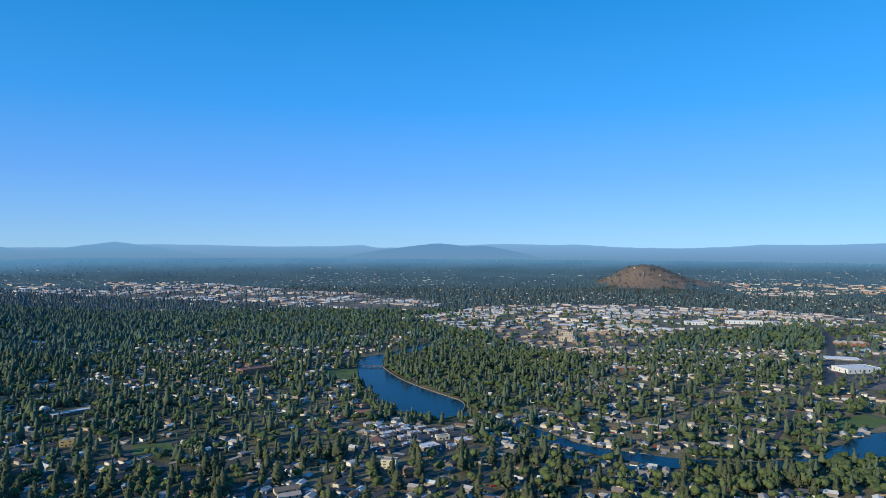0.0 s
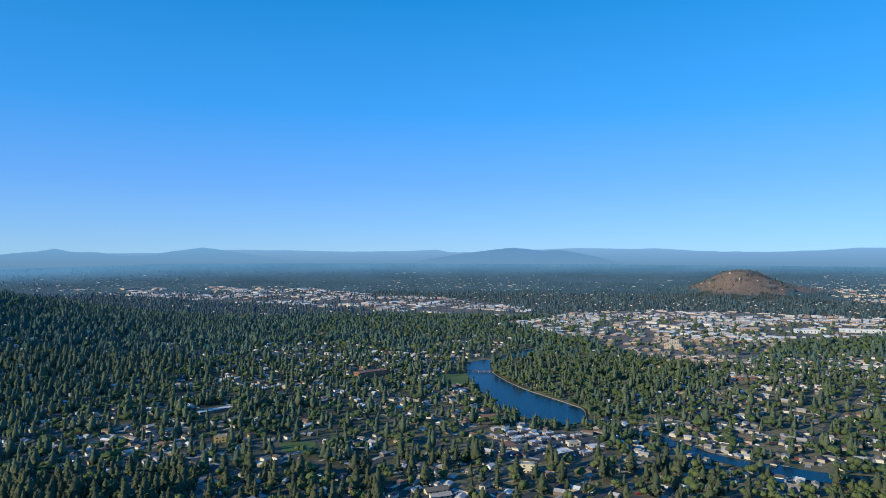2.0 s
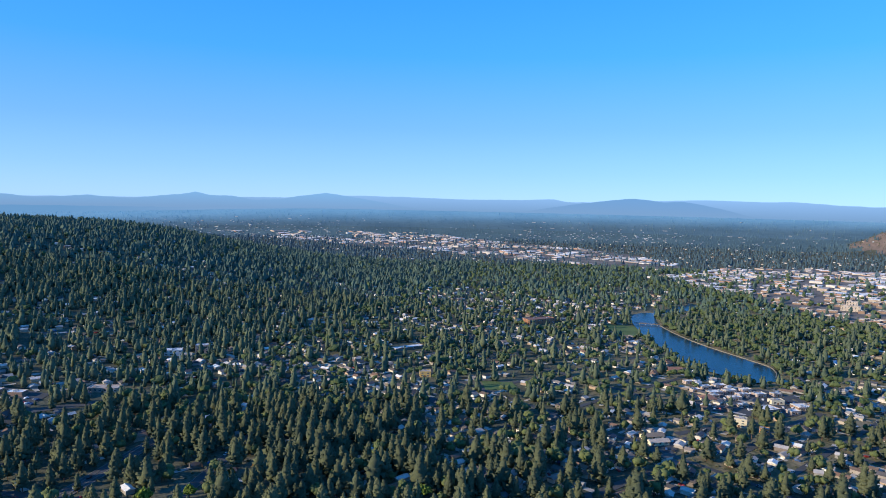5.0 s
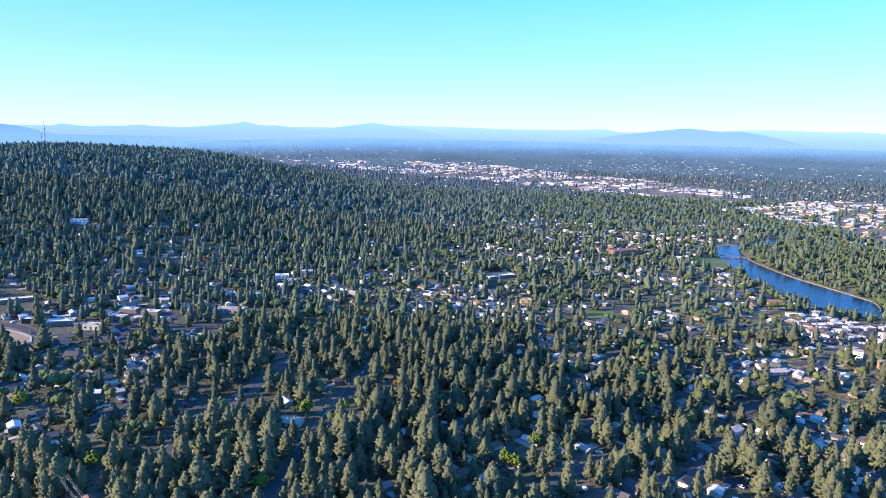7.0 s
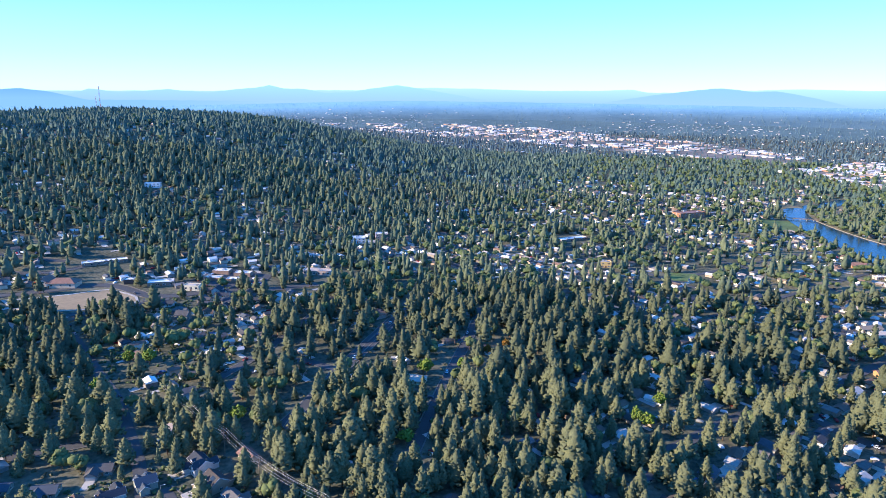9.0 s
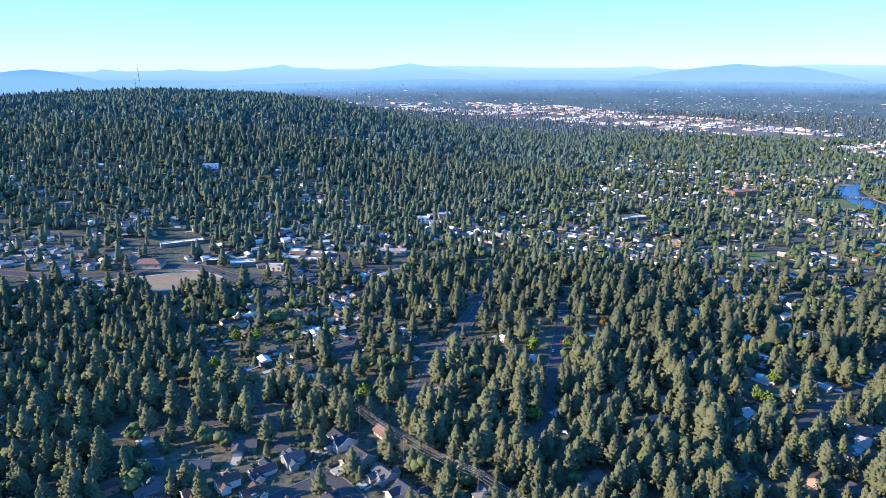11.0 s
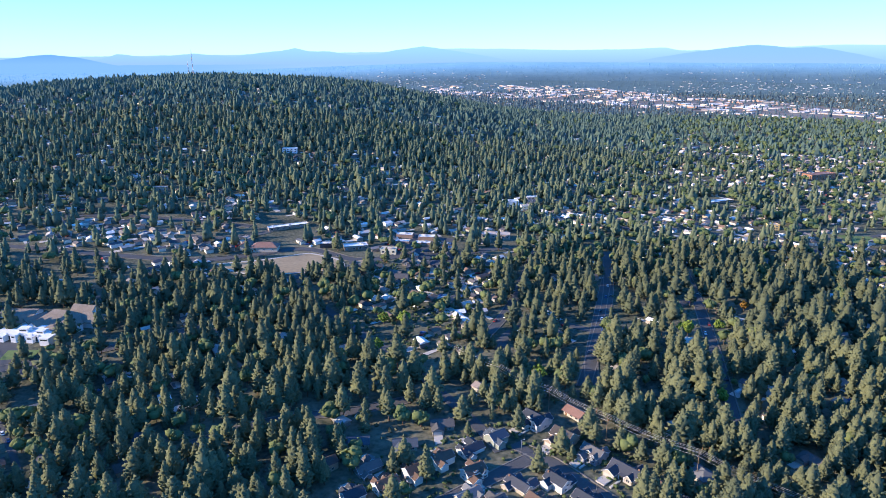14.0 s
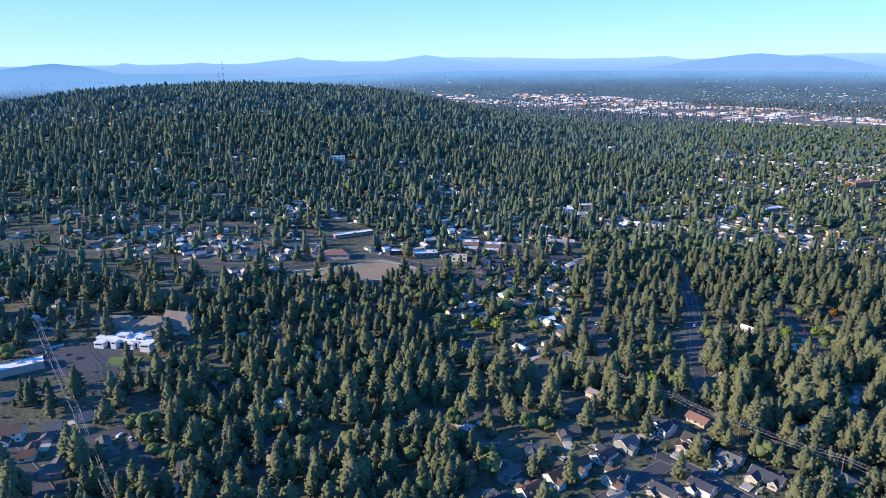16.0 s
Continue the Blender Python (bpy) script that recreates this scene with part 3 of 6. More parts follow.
def box(bm, x0, x1, y0, y1, z0, z1):
    v = [bm.verts.new((x, y, z)) for z in (z0, z1) for x, y in ((x0, y0), (x1, y0), (x1, y1), (x0, y1))]
    for f in ((3, 2, 1, 0), (4, 5, 6, 7), (0, 1, 5, 4), (1, 2, 6, 5), (2, 3, 7, 6), (3, 0, 4, 7)):
        bm.faces.new([v[i] for i in f])


def one_box(*a):
    bm = bmesh.new()
    box(bm, *a)
    return bm


def gable_walls(bm, x0, x1, y0, y1, z0, z1, rise):
    """Walls under a gable roof whose ridge runs along x."""
    ym = (y0 + y1) / 2
    for x in (x0, x1):
        v = [bm.verts.new(p) for p in ((x, y0, z0), (x, y1, z0), (x, y1, z1), (x, ym, z1 + rise), (x, y0, z1))]
        bm.faces.new(v if x == x1 else v[::-1])
    for y in (y0, y1):
        v = [bm.verts.new(p) for p in ((x0, y, z0), (x1, y, z0), (x1, y, z1), (x0, y, z1))]
        bm.faces.new(v if y == y0 else v[::-1])


def slab(bm, quad, thick):
    """A roof slope of some thickness."""
    q = [Vector(p) for p in quad]
    n = (q[1] - q[0]).cross(q[2] - q[0]).normalized() * thick
    lo, hi = [bm.verts.new(p) for p in q], [bm.verts.new(p + n) for p in q]
    bm.faces.new(lo[::-1])
    bm.faces.new(hi)
    k = len(q)
    for i in range(k):
        bm.faces.new((lo[i], lo[(i + 1) % k], hi[(i + 1) % k], hi[i]))


def gable_roof(bm, x0, x1, y0, y1, z1, rise, over=0.6, thick=0.22):
    ym, s = (y0 + y1) / 2, rise / ((y1 - y0) / 2)
    xa, xb, ya, yb, ze = x0 - over, x1 + over, y0 - over, y1 + over, z1 - over * s
    slab(bm, [(xa, ya, ze), (xb, ya, ze), (xb, ym, z1 + rise), (xa, ym, z1 + rise)], thick)
    slab(bm, [(xb, yb, ze), (xa, yb, ze), (xa, ym, z1 + rise), (xb, ym, z1 + rise)], thick)


def hip_roof(bm, x0, x1, y0, y1, z1, rise, over=0.6, thick=0.22):
    xa, xb, ya, yb = x0 - over, x1 + over, y0 - over, y1 + over
    ym, k = (ya + yb) / 2, min((yb - ya) / 2, (xb - xa) / 2 - 0.3)
    a, b = (xa + k, ym, z1 + rise), (xb - k, ym, z1 + rise)
    z = z1 - 0.15
    slab(bm, [(xa, ya, z), (xb, ya, z), b, a], thick)
    slab(bm, [(xb, yb, z), (xa, yb, z), a, b], thick)
    slab(bm, [(xa, yb, z), (xa, ya, z), a], thick)
    slab(bm, [(xb, ya, z), (xb, yb, z), b], thick)


def window_at(parent, x, y, z, w, h, face, mullions=1):
    """A window with frame, sill and panes; face is the side of the wall: 'x', '-x', 'y', '-y'."""
    bm = bmesh.new()
    t, d = 0.09, 0.06
    box(bm, -w / 2 - t, w / 2 + t, -d, 0.05, -h / 2 - t, -h / 2)
    box(bm, -w / 2 - t, w / 2 + t, -d, 0.05, h / 2, h / 2 + t)
    box(bm, -w / 2 - t, -w / 2, -d, 0.05, -h / 2, h / 2)
    box(bm, w / 2, w / 2 + t, -d, 0.05, -h / 2, h / 2)
    for i in range(mullions):
        q = -w / 2 + w * (i + 1) / (mullions + 1)
        box(bm, q - 0.04, q + 0.04, -d, 0.05, -h / 2, h / 2)
    ob = part("window", bm, M_TRIM, parent)
    part("pane", one_box(-w / 2, w / 2, -0.02, 0.03, -h / 2, h / 2), M_GLASS, ob)
    ob.matrix_basis = pose(x, y, z, 0, 0, {"-y": 0, "x": 90, "y": 180, "-x": -90}[face])
    return ob


# ------------------------------------------------------------ houses
HOUSE_AT = []       # (x, y, radius) kept clear of trees


def roof_trim(bm, x0, x1, y0, y1, z1, rise, over=0.6):
    """Pale boards along the eaves and up the gable edges."""
    ym, s_ = (y0 + y1) / 2, rise / ((y1 - y0) / 2)
    xa, xb, ya, yb, ze = x0 - over, x1 + over, y0 - over, y1 + over, z1 - over * s_
    for y in (ya - 0.07, yb + 0.01):
        box(bm, xa, xb, y, y + 0.06, ze - 0.08, ze + 0.24)
    for x, q in ((xa - 0.01, -1), (xb + 0.01, 1)):
        for y in (ya, yb):
            quad = [(x, y, ze - 0.08), (x, ym, z1 + rise - 0.08), (x, ym, z1 + rise + 0.26), (x, y, ze + 0.24)]
            slab(bm, quad if (q > 0) == (y == ya) else quad[::-1], 0.06)


def gabled(home, name, m, l, w, h, rise, over=0.6, z0=-1.5):
    """A gabled volume of a house with its ridge along its own x: walls, roof and roof trim."""
    a, b, c = bmesh.new(), bmesh.new(), bmesh.new()
    gable_walls(a, -l / 2, l / 2, -w / 2, w / 2, z0, h, rise)
    gable_roof(b, -l / 2, l / 2, -w / 2, w / 2, h, rise, over)
    roof_trim(c, -l / 2, l / 2, -w / 2, w / 2, h, rise, over)
    for q in (a, b, c):
        bmesh.ops.transform(q, matrix=m, verts=q.verts[:])
    part(name + "wall", a, M_WALL_O, home)
    part("trim", c, M_TRIM, part(name + "roof", b, M_ROOF_O, home), "white painted roof trim")


def craftsman_proto(kind):
    """A newer two-storey house of several crossing gables, with porch, dormer and double garage."""
    home = new("house")
    l, w, h, rise = ((15, 9, 5.2, 2.9), (13, 10, 5.4, 3.2), (17, 8.5, 3.2, 2.6))[kind]
    turned = pose(0, 0, 0, 0, 0, 90)
    gabled(home, "", pose(0, 0, 0), l, w, h, rise)
    gx = -l / 2 + 3.6
    gabled(home, "garage_", pose(gx, -w / 2 - 2.4, 0) @ turned, 6.4, 7.0, 2.9, 2.2, 0.5)
    gabled(home, "bay_", pose(l / 2 - 3.0, -w / 2 - 0.6, 0) @ turned, 3.6, 4.6, h - 0.4, 2.0, 0.5)
    gabled(home, "rear_", pose(l / 2 - 4.0, w / 2 + 1.6, 0) @ turned, 5.0, 6.0, h - 1.2, 2.2, 0.5)
    if kind != 2:
        gabled(home, "dormer_", pose(-1.0, -w / 4 - 0.4, 0) @ turned, 4.0, 2.6, h + 1.1, 0.9, 0.35, h)
    part("garage_door", one_box(gx - 2.5, gx + 2.5, -w / 2 - 5.66, -w / 2 - 5.56, 0, 2.2), M_GARAGE, home)
    part("door", one_box(0.6, 1.6, -w / 2 - 0.06, -w / 2 + 0.04, 0, 2.1), M_DOOR, home)
    bm = bmesh.new()
    slab(bm, [(-0.6, -w / 2 - 2.6, 2.5), (l / 2 - 5.5, -w / 2 - 2.6, 2.5), (l / 2 - 5.5, -w / 2, 3.1), (-0.6, -w / 2, 3.1)], 0.18)
    part("porch_roof", bm, M_ROOF_O, home)
    for x in (-0.4, l / 2 - 5.7):
        part("porch_post", one_box(x - 0.14, x + 0.14, -w / 2 - 2.5, -w / 2 - 2.2, -0.5, 2.5), M_TRIM, home)
    window_at(home, l / 2 - 3.0, -w / 2 - 2.42, 1.6, 2.2, 1.4, "-y")
    window_at(home, l / 2 + 0.02, 0.6, 1.6, 1.8, 1.3, "x")
    window_at(home, -l / 2 - 0.02, 0.8, 1.6, 1.8, 1.3, "-x")
    if kind != 2:
        window_at(home, l / 2 - 3.0, -w / 2 - 2.42, 4.0, 1.8, 1.2, "-y")
        window_at(home, -l / 2 - 0.02, -0.8, 4.2, 1.8, 1.2, "-x")
    if kind == 1:
        bm = bmesh.new()
        s_ = rise / (w / 2)
        slab(bm, [(0.6, -3.4, h + rise - 3.4 * s_ + 0.3), (4.6, -3.4, h + rise - 3.4 * s_ + 0.3), (4.6, -1.2, h + rise - 1.2 * s_ + 0.3), (0.6, -1.2, h + rise - 1.2 * s_ + 0.3)], 0.06)
        part("solar_panel", bm, M_GLASS, home, "dark blue glass solar panel")
    else:
        part("chimney", one_box(l / 2 - 1.6, l / 2 - 0.8, 0.7, 1.5, h, h + rise + 0.5), M_BRICK, home)
    part("driveway", one_box(gx - 2.8, gx + 2.8, -w / 2 - 13, -w / 2 - 5.7, -0.8, 0.12), M_CONCRETE, home)
    part("path", one_box(0.5, 1.7, -w / 2 - 12, -w / 2 - 2.7, -0.8, 0.1), M_CONCRETE, home)
    return tagged(home, category="house", group="houses of the neighbourhood")


def house_proto(kind):
    """One of six detached houses; the front looks along -y."""
    home = new("house")
    two = kind in (1, 4)
    l, w, h = ((13, 8.5, 2.9), (10, 8.5, 5.4), (15, 8, 2.8), (11, 9.5, 3.0), (12, 9, 5.5), (9, 8, 2.9))[kind]
    rise = (2.1, 2.6, 1.7, 2.4, 2.9, 2.3)[kind]
    x0, x1, y0, y1 = -l / 2, l / 2, -w / 2, w / 2
    body, roof = bmesh.new(), bmesh.new()
    if kind == 3:
        box(body, x0, x1, y0, y1, -1.5, h)
        hip_roof(roof, x0, x1, y0, y1, h, rise)
    else:
        gable_walls(body, x0, x1, y0, y1, -1.5, h, rise)
        gable_roof(roof, x0, x1, y0, y1, h, rise)
    # front wing with the garage
    gx, gw, gd = x0 + 3.4, 6.4, 4.6
    wing, wroof = bmesh.new(), bmesh.new()
    gable_walls(wing, -gd / 2, gd / 2, -gw / 2, gw / 2, -1.5, 2.8, 1.9)
    gable_roof(wroof, -gd / 2 - 0.0, gd / 2 + 3.0, -gw / 2, gw / 2, 2.8, 1.9, 0.5)
    m = pose(gx, y0 - gd / 2 + 0.02, 0, 0, 0, 90)
    for b in (wing, wroof):
        bmesh.ops.transform(b, matrix=m, verts=b.verts[:])
    part("wall", body, M_WALL_O, home)
    part("wing_wall", wing, M_WALL_O, home)
    part("roof", roof, M_ROOF_O, home)
    part("wing_roof", wroof, M_ROOF_O, home)
    part("garage_door", one_box(gx - 2.4, gx + 2.4, y0 - gd - 0.06, y0 - gd + 0.04, 0, 2.2), M_GARAGE, home)
    part("door", one_box(1.2, 2.2, y0 - 0.06, y0 + 0.04, 0, 2.1), M_DOOR, home)
    window_at(home, 4.0 if l > 9.5 else 3.4, y0 - 0.02, 1.6, 1.5, 1.2, "-y")
    window_at(home, x1 + 0.02, 0.8, 1.6, 1.6, 1.2, "x")
    window_at(home, x0 - 0.02, 0.8, 1.6, 1.6, 1.2, "-x")
    window_at(home, -1.0, y1 + 0.02, 1.6, 2.0, 1.3, "y")
    if two:
        window_at(home, 2.4, y0 - 0.02, 4.2, 1.6, 1.2, "-y")
        window_at(home, x0 - 0.02, -1.0, 4.2, 1.4, 1.2, "-x")
    if kind in (0, 4):
        part("chimney", one_box(x1 - 2.5, x1 - 1.8, 0.7, 1.4, h, h + rise + 0.5), M_GREYROOF, home)
    part("driveway", one_box(gx - 2.6, gx + 2.6, y0 - gd - 8, y0 - gd - 0.1, -0.8, 0.12), M_CONCRETE, home)
    return tagged(home, category="house", group="houses of the neighbourhood")


def flat_building(x, y, w, d, h, rot, wall, roof, label, storeys=1, category="building", parapet=0.7, units=2, windows=True, name="building", z=None):
    """A flat-roofed block with parapet, rooftop units and rows of windows."""
    b = new(name)
    part("wall", one_box(-w / 2, w / 2, -d / 2, d / 2, -2, h), wall, b)
    rb = bmesh.new()
    box(rb, -w / 2 + 0.3, w / 2 - 0.3, -d / 2 + 0.3, d / 2 - 0.3, h, h + 0.12)
    part("roof", rb, roof, b)
    pb = bmesh.new()
    for q in ((-w / 2 - 0.05, w / 2 + 0.05, -d / 2 - 0.05, -d / 2 + 0.3), (-w / 2 - 0.05, w / 2 + 0.05, d / 2 - 0.3, d / 2 + 0.05),
              (-w / 2 - 0.05, -w / 2 + 0.3, -d / 2 + 0.3, d / 2 - 0.3), (w / 2 - 0.3, w / 2 + 0.05, -d / 2 + 0.3, d / 2 - 0.3)):
        box(pb, *q, h, h + parapet)
    part("parapet", pb, wall, b)
    rr = random.Random(int(abs(x * 7 + y * 13)))
    for i in range(units):
        ux, uy = rr.uniform(-w * 0.35, w * 0.35), rr.uniform(-d * 0.3, d * 0.3)
        part("rooftop_unit", one_box(ux - 1.2, ux + 1.2, uy - 0.9, uy + 0.9, h + 0.12, h + 1.4), M_STEEL, b)
    if windows:
        sh = h / storeys
        n = max(2, min(7, int(w / 5)))
        for s in range(storeys):
            for i in range(n):
                window_at(b, -w / 2 + w * (i + 0.5) / n, -d / 2 - 0.02, sh * (s + 0.55), min(2.2, w / n * 0.55), sh * 0.42, "-y")
            for i in range(max(1, n // 2)):
                window_at(b, -w / 2 - 0.02, -d / 2 + d * (i + 0.5) / max(1, n // 2), sh * (s + 0.55), 1.8, sh * 0.42, "-x")
        part("door", one_box(-0.9, 0.9, -d / 2 - 0.07, -d / 2 + 0.05, 0, 2.2), M_DOOR, b)
    b.matrix_basis = pose(x, y, z_at(x, y) if z is None else z, 0, 0, rot)
    HOUSE_AT.append((x, y, max(w, d) * 0.62 + 2))
    return tagged(b, label, category)


# ------------------------------------------------------------ landmarks
def open_front(x, y, r):
    """Keeps the ground on the near side of a landmark free of trees."""
    dx, dy = -235 - x, -94 - y
    l = math.hypot(dx, dy)
    HOUSE_AT.append((x + dx / l * (r + 4), y + dy / l * (r + 4), r * 0.8 + 3))


def hall(name, x, y, rot, l, w, h, rise, wall, roof, label, hip=False, category="building", over=0.9, windows=3):
    """A pitched-roof hall with its ridge along its length."""
    b = new(name)
    bw, br = bmesh.new(), bmesh.new()
    if hip:
        box(bw, -l / 2, l / 2, -w / 2, w / 2, -2, h)
        hip_roof(br, -l / 2, l / 2, -w / 2, w / 2, h, rise, over)
    else:
        gable_walls(bw, -l / 2, l / 2, -w / 2, w / 2, -2, h, rise)
        gable_roof(br, -l / 2, l / 2, -w / 2, w / 2, h, rise, over)
    part("wall", bw, wall, b)
    part("roof", br, roof, b)
    for i in range(windows):
        window_at(b, -l / 2 + l * (i + 0.5) / windows, -w / 2 - 0.02, h * 0.55, 1.8, 1.4, "-y")
    part("door", one_box(-l / 2 + 1.2, -l / 2 + 2.4, -w / 2 - 0.06, -w / 2 + 0.04, 0, 2.2), M_DOOR, b)
    b.matrix_basis = pose(x, y, z_at(x, y), 0, 0, rot)
    HOUSE_AT.append((x, y, max(l, w) * 0.55 + 2))
    open_front(x, y, max(l, w) * 0.5)
    return tagged(b, label, category)


def block(*a, **k):
    b = flat_building(*a, **k)
    open_front(a[0], a[1], max(a[2], a[3]) * 0.5)
    return b


def church(x, y, rot):
    """A low white entrance hall under several big grey gables."""
    c = new("church")
    for nm, q in (("entrance_hall", (-18, 14, 0, 9, -2, 4.6)), ("side_hall", (-13, 12, 9, 15, -2, 5.4))):
        part(nm, one_box(*q), M_WHITE, c, "white rendered wall")
    part("flat_roof", one_box(-18.4, 14.4, -0.4, 9.0, 4.6, 5.0), M_WHITEROOF, c, "white flat roof")
    part("upper_flat_roof", one_box(-13.3, 12.3, 9.05, 15, 5.4, 5.8), M_WHITEROOF, c, "white flat roof")
    for i in range(7):
        part("column", one_box(-16.6 + i * 4.9, -15.5 + i * 4.9, -1.0, -0.1, -1, 5.3), M_WHITE, c)
        if i < 6:
            part("glazing", one_box(-15.1 + i * 4.9, -12.1 + i * 4.9, -0.12, 0.05, 0.3, 3.4), M_GLASS, c)
    def gable_part(nm, m, l, w, h, rise, over=1.0, hip=False):
        bw, br = bmesh.new(), bmesh.new()
        if hip:
            box(bw, -l / 2, l / 2, -w / 2, w / 2, -2, h)
            hip_roof(br, -l / 2, l / 2, -w / 2, w / 2, h, rise, over, 0.4)
        else:
            gable_walls(bw, -l / 2, l / 2, -w / 2, w / 2, -2, h, rise)
            gable_roof(br, -l / 2, l / 2, -w / 2, w / 2, h, rise, over, 0.4)
        for q in (bw, br):
            bmesh.ops.transform(q, matrix=m, verts=q.verts[:])
        part(nm + "_wall", bw, M_WHITE, c)
        part(nm + "_roof", br, M_GREYROOF, c, "grey-brown shingle roof")
    # staggered white bays along the front
    for nm, q in (("front_bay", (-22, -15, -5, 3, -2, 4.6)), ("front_bay", (-10, -6, -4.2, 0.2, -2, 5.6)), ("front_bay", (1, 6, -3.4, 0.2, -2, 4.4)), ("front_bay", (13, 20, -6, 4, -2, 5.2)),
                  ("front_bay", (-26, -19, 4, 12, -2, 4.4)), ("clerestory", (-9, -2, 3, 8, 5.0, 7.6)), ("clerestory", (5, 11, 2, 7, 5.0, 7.0))):
        bay = part(nm, one_box(*q), M_WHITE, c)
        part("bay_roof", one_box(q[0] - 0.3, q[1] + 0.3, q[2] - 0.3, q[3] + 0.3, q[5], q[5] + 0.3), M_WHITEROOF, bay)
        part("window", one_box(q[0] + 0.8, q[1] - 0.8, q[2] - 0.05, q[2] + 0.1, q[5] - 1.7, q[5] - 0.7), M_GLASS, bay)
    for m, l, w in ((pose(-4, 19, 0, 0, 0, 80), 14, 9), (pose(20, 18, 0, 0, 0, 60), 13, 9), (pose(-22, 19, 0, 0, 0, 90), 12, 8)):
        gable_part("front_gable", m, l, w, 5.6, 3.0, 0.7)
    gable_part("nave", pose(7, 27, 0, 0, 0, -6), 32, 22, 5.0, 8.0, hip=True)
    gable_part("transept", pose(25, 33, 0, 0, 0, -6), 22, 15, 4.6, 5.0, hip=True)
    gable_part("back_gable", pose(16, 42, 0, 0, 0, -6), 17, 11, 7.0, 4.6)
    gable_part("small_gable", pose(-15, 28, 0, 0, 0, 65), 15, 10, 4.0, 3.2)
    gable_part("class_wing", pose(-37, 40, 0, 0, 0, 6), 28, 13, 3.6, 3.0)
    gable_part("porch", pose(10, 13, 0, 0, 0, -6), 10, 8, 5.0, 2.4, 0.6, True)
    c.matrix_basis = pose(x, y, z_at(x, y), 0, 0, rot)
    for u, v, r in ((0, 8, 20), (6, 28, 24), (-30, 34, 18), (20, 32, 18), (0, -14, 20), (-18, -12, 14)):
        a = radians(rot)
        HOUSE_AT.append((x + u * math.cos(a) - v * math.sin(a), y + u * math.sin(a) + v * math.cos(a), r))
    return tagged(c, "white church with large grey gabled roofs and low columned front", "church")


def radio_mast(x, y, h, label):
    m = new("radio_mast")
    n = 9
    def rod(bm, p0, p1, r=0.2):
        p0, p1 = Vector(p0), Vector(p1)
        q = bmesh.ops.create_cone(bm, segments=5, radius1=r, radius2=r, depth=(p1 - p0).length)
        bmesh.ops.transform(bm, matrix=Matrix.Translation((p0 + p1) / 2) @ (p1 - p0).to_track_quat("Z", "Y").to_matrix().to_4x4(), verts=q["verts"])
    for s in range(n):
        bm = bmesh.new()
        z0, z1 = h * s / n - (1 if s == 0 else 0), h * (s + 1) / n
        w0, w1 = 1.5 - 0.9 * s / n, 1.5 - 0.9 * (s + 1) / n
        c0 = [(w0 * math.cos(a), w0 * math.sin(a), z0) for a in (0.3, 2.394, 4.489)]
        c1 = [(w1 * math.cos(a), w1 * math.sin(a), z1) for a in (0.3, 2.394, 4.489)]
        for i in range(3):
            rod(bm, c0[i], c1[i])
            rod(bm, c0[i], c1[(i + 1) % 3], 0.16)
            rod(bm, c1[i], c1[(i + 1) % 3], 0.16)
        part("mast_section", bm, M_REDWHITE if s % 2 == 0 else M_WHITE, m, "red lattice section" if s % 2 == 0 else "white lattice section")
    part("antenna", one_box(-0.15, 0.15, -0.15, 0.15, h, h + 6), M_STEEL, m)
    m.matrix_basis = pose(x, y, z_at(x, y))
    return tagged(m, label, "radio mast")


def foot_bridge(p, q, z):
    b = new("footbridge")
    p, q = Vector((*p, z)), Vector((*q, z))
    l = (q - p).length
    part("deck", one_box(-l / 2 - 4, l / 2 + 4, -1.6, 1.6, 1.6, 2.2), M_POLE, b, "weathered timber deck")
    for s in (-1.6, 1.5):
        bm = bmesh.new()
        box(bm, -l / 2 - 4, l / 2 + 4, s, s + 0.12, 3.1, 3.25)
        for i in range(15):
            x = -l / 2 - 4 + (l + 8) * i / 14
            box(bm, x - 0.07, x + 0.07, s + 0.01, s + 0.11, 2.2, 3.1)
        part("railing", bm, M_POLE, b)
    for i in range(4):
        x = -l / 2 + l * (i + 0.5) / 4
        part("pier", one_box(x - 0.5, x + 0.5, -1.4, 1.4, -3, 1.6), M_CONCRETE, b)
    b.matrix_basis = Matrix.Translation((p + q) / 2) @ pose(0, 0, 0, 0, 0, math.degrees(math.atan2((q - p).y, (q - p).x)))
    return tagged(b, "timber footbridge on piers across the pond", "bridge")


def power_pole(x, y, rot, h=15.0):
    p = new("power_pole")
    bm = bmesh.new()
    bmesh.ops.create_cone(bm, segments=8, radius1=0.24, radius2=0.15, depth=h + 1, matrix=pose(0, 0, h / 2 - 0.5))
    part("pole", bm, M_POLE, p)
    for z in (h - 0.7, h - 2.4):
        arm = part("crossarm", one_box(-0.1, 0.1, -1.9, 1.9, z, z + 0.2), M_POLE, p)
        for y0 in (-1.75, -0.6, 0.6, 1.75):
            part("insulator", one_box(-0.07, 0.07, y0 - 0.07, y0 + 0.07, z + 0.2, z + 0.5), M_STEEL, arm)
    p.matrix_basis = pose(x, y, z_at(x, y), 0, 0, rot)
    HOUSE_AT.append((x, y, 3))
    return tagged(p, "weathered wooden power pole with two crossarms", "power pole", "power poles")


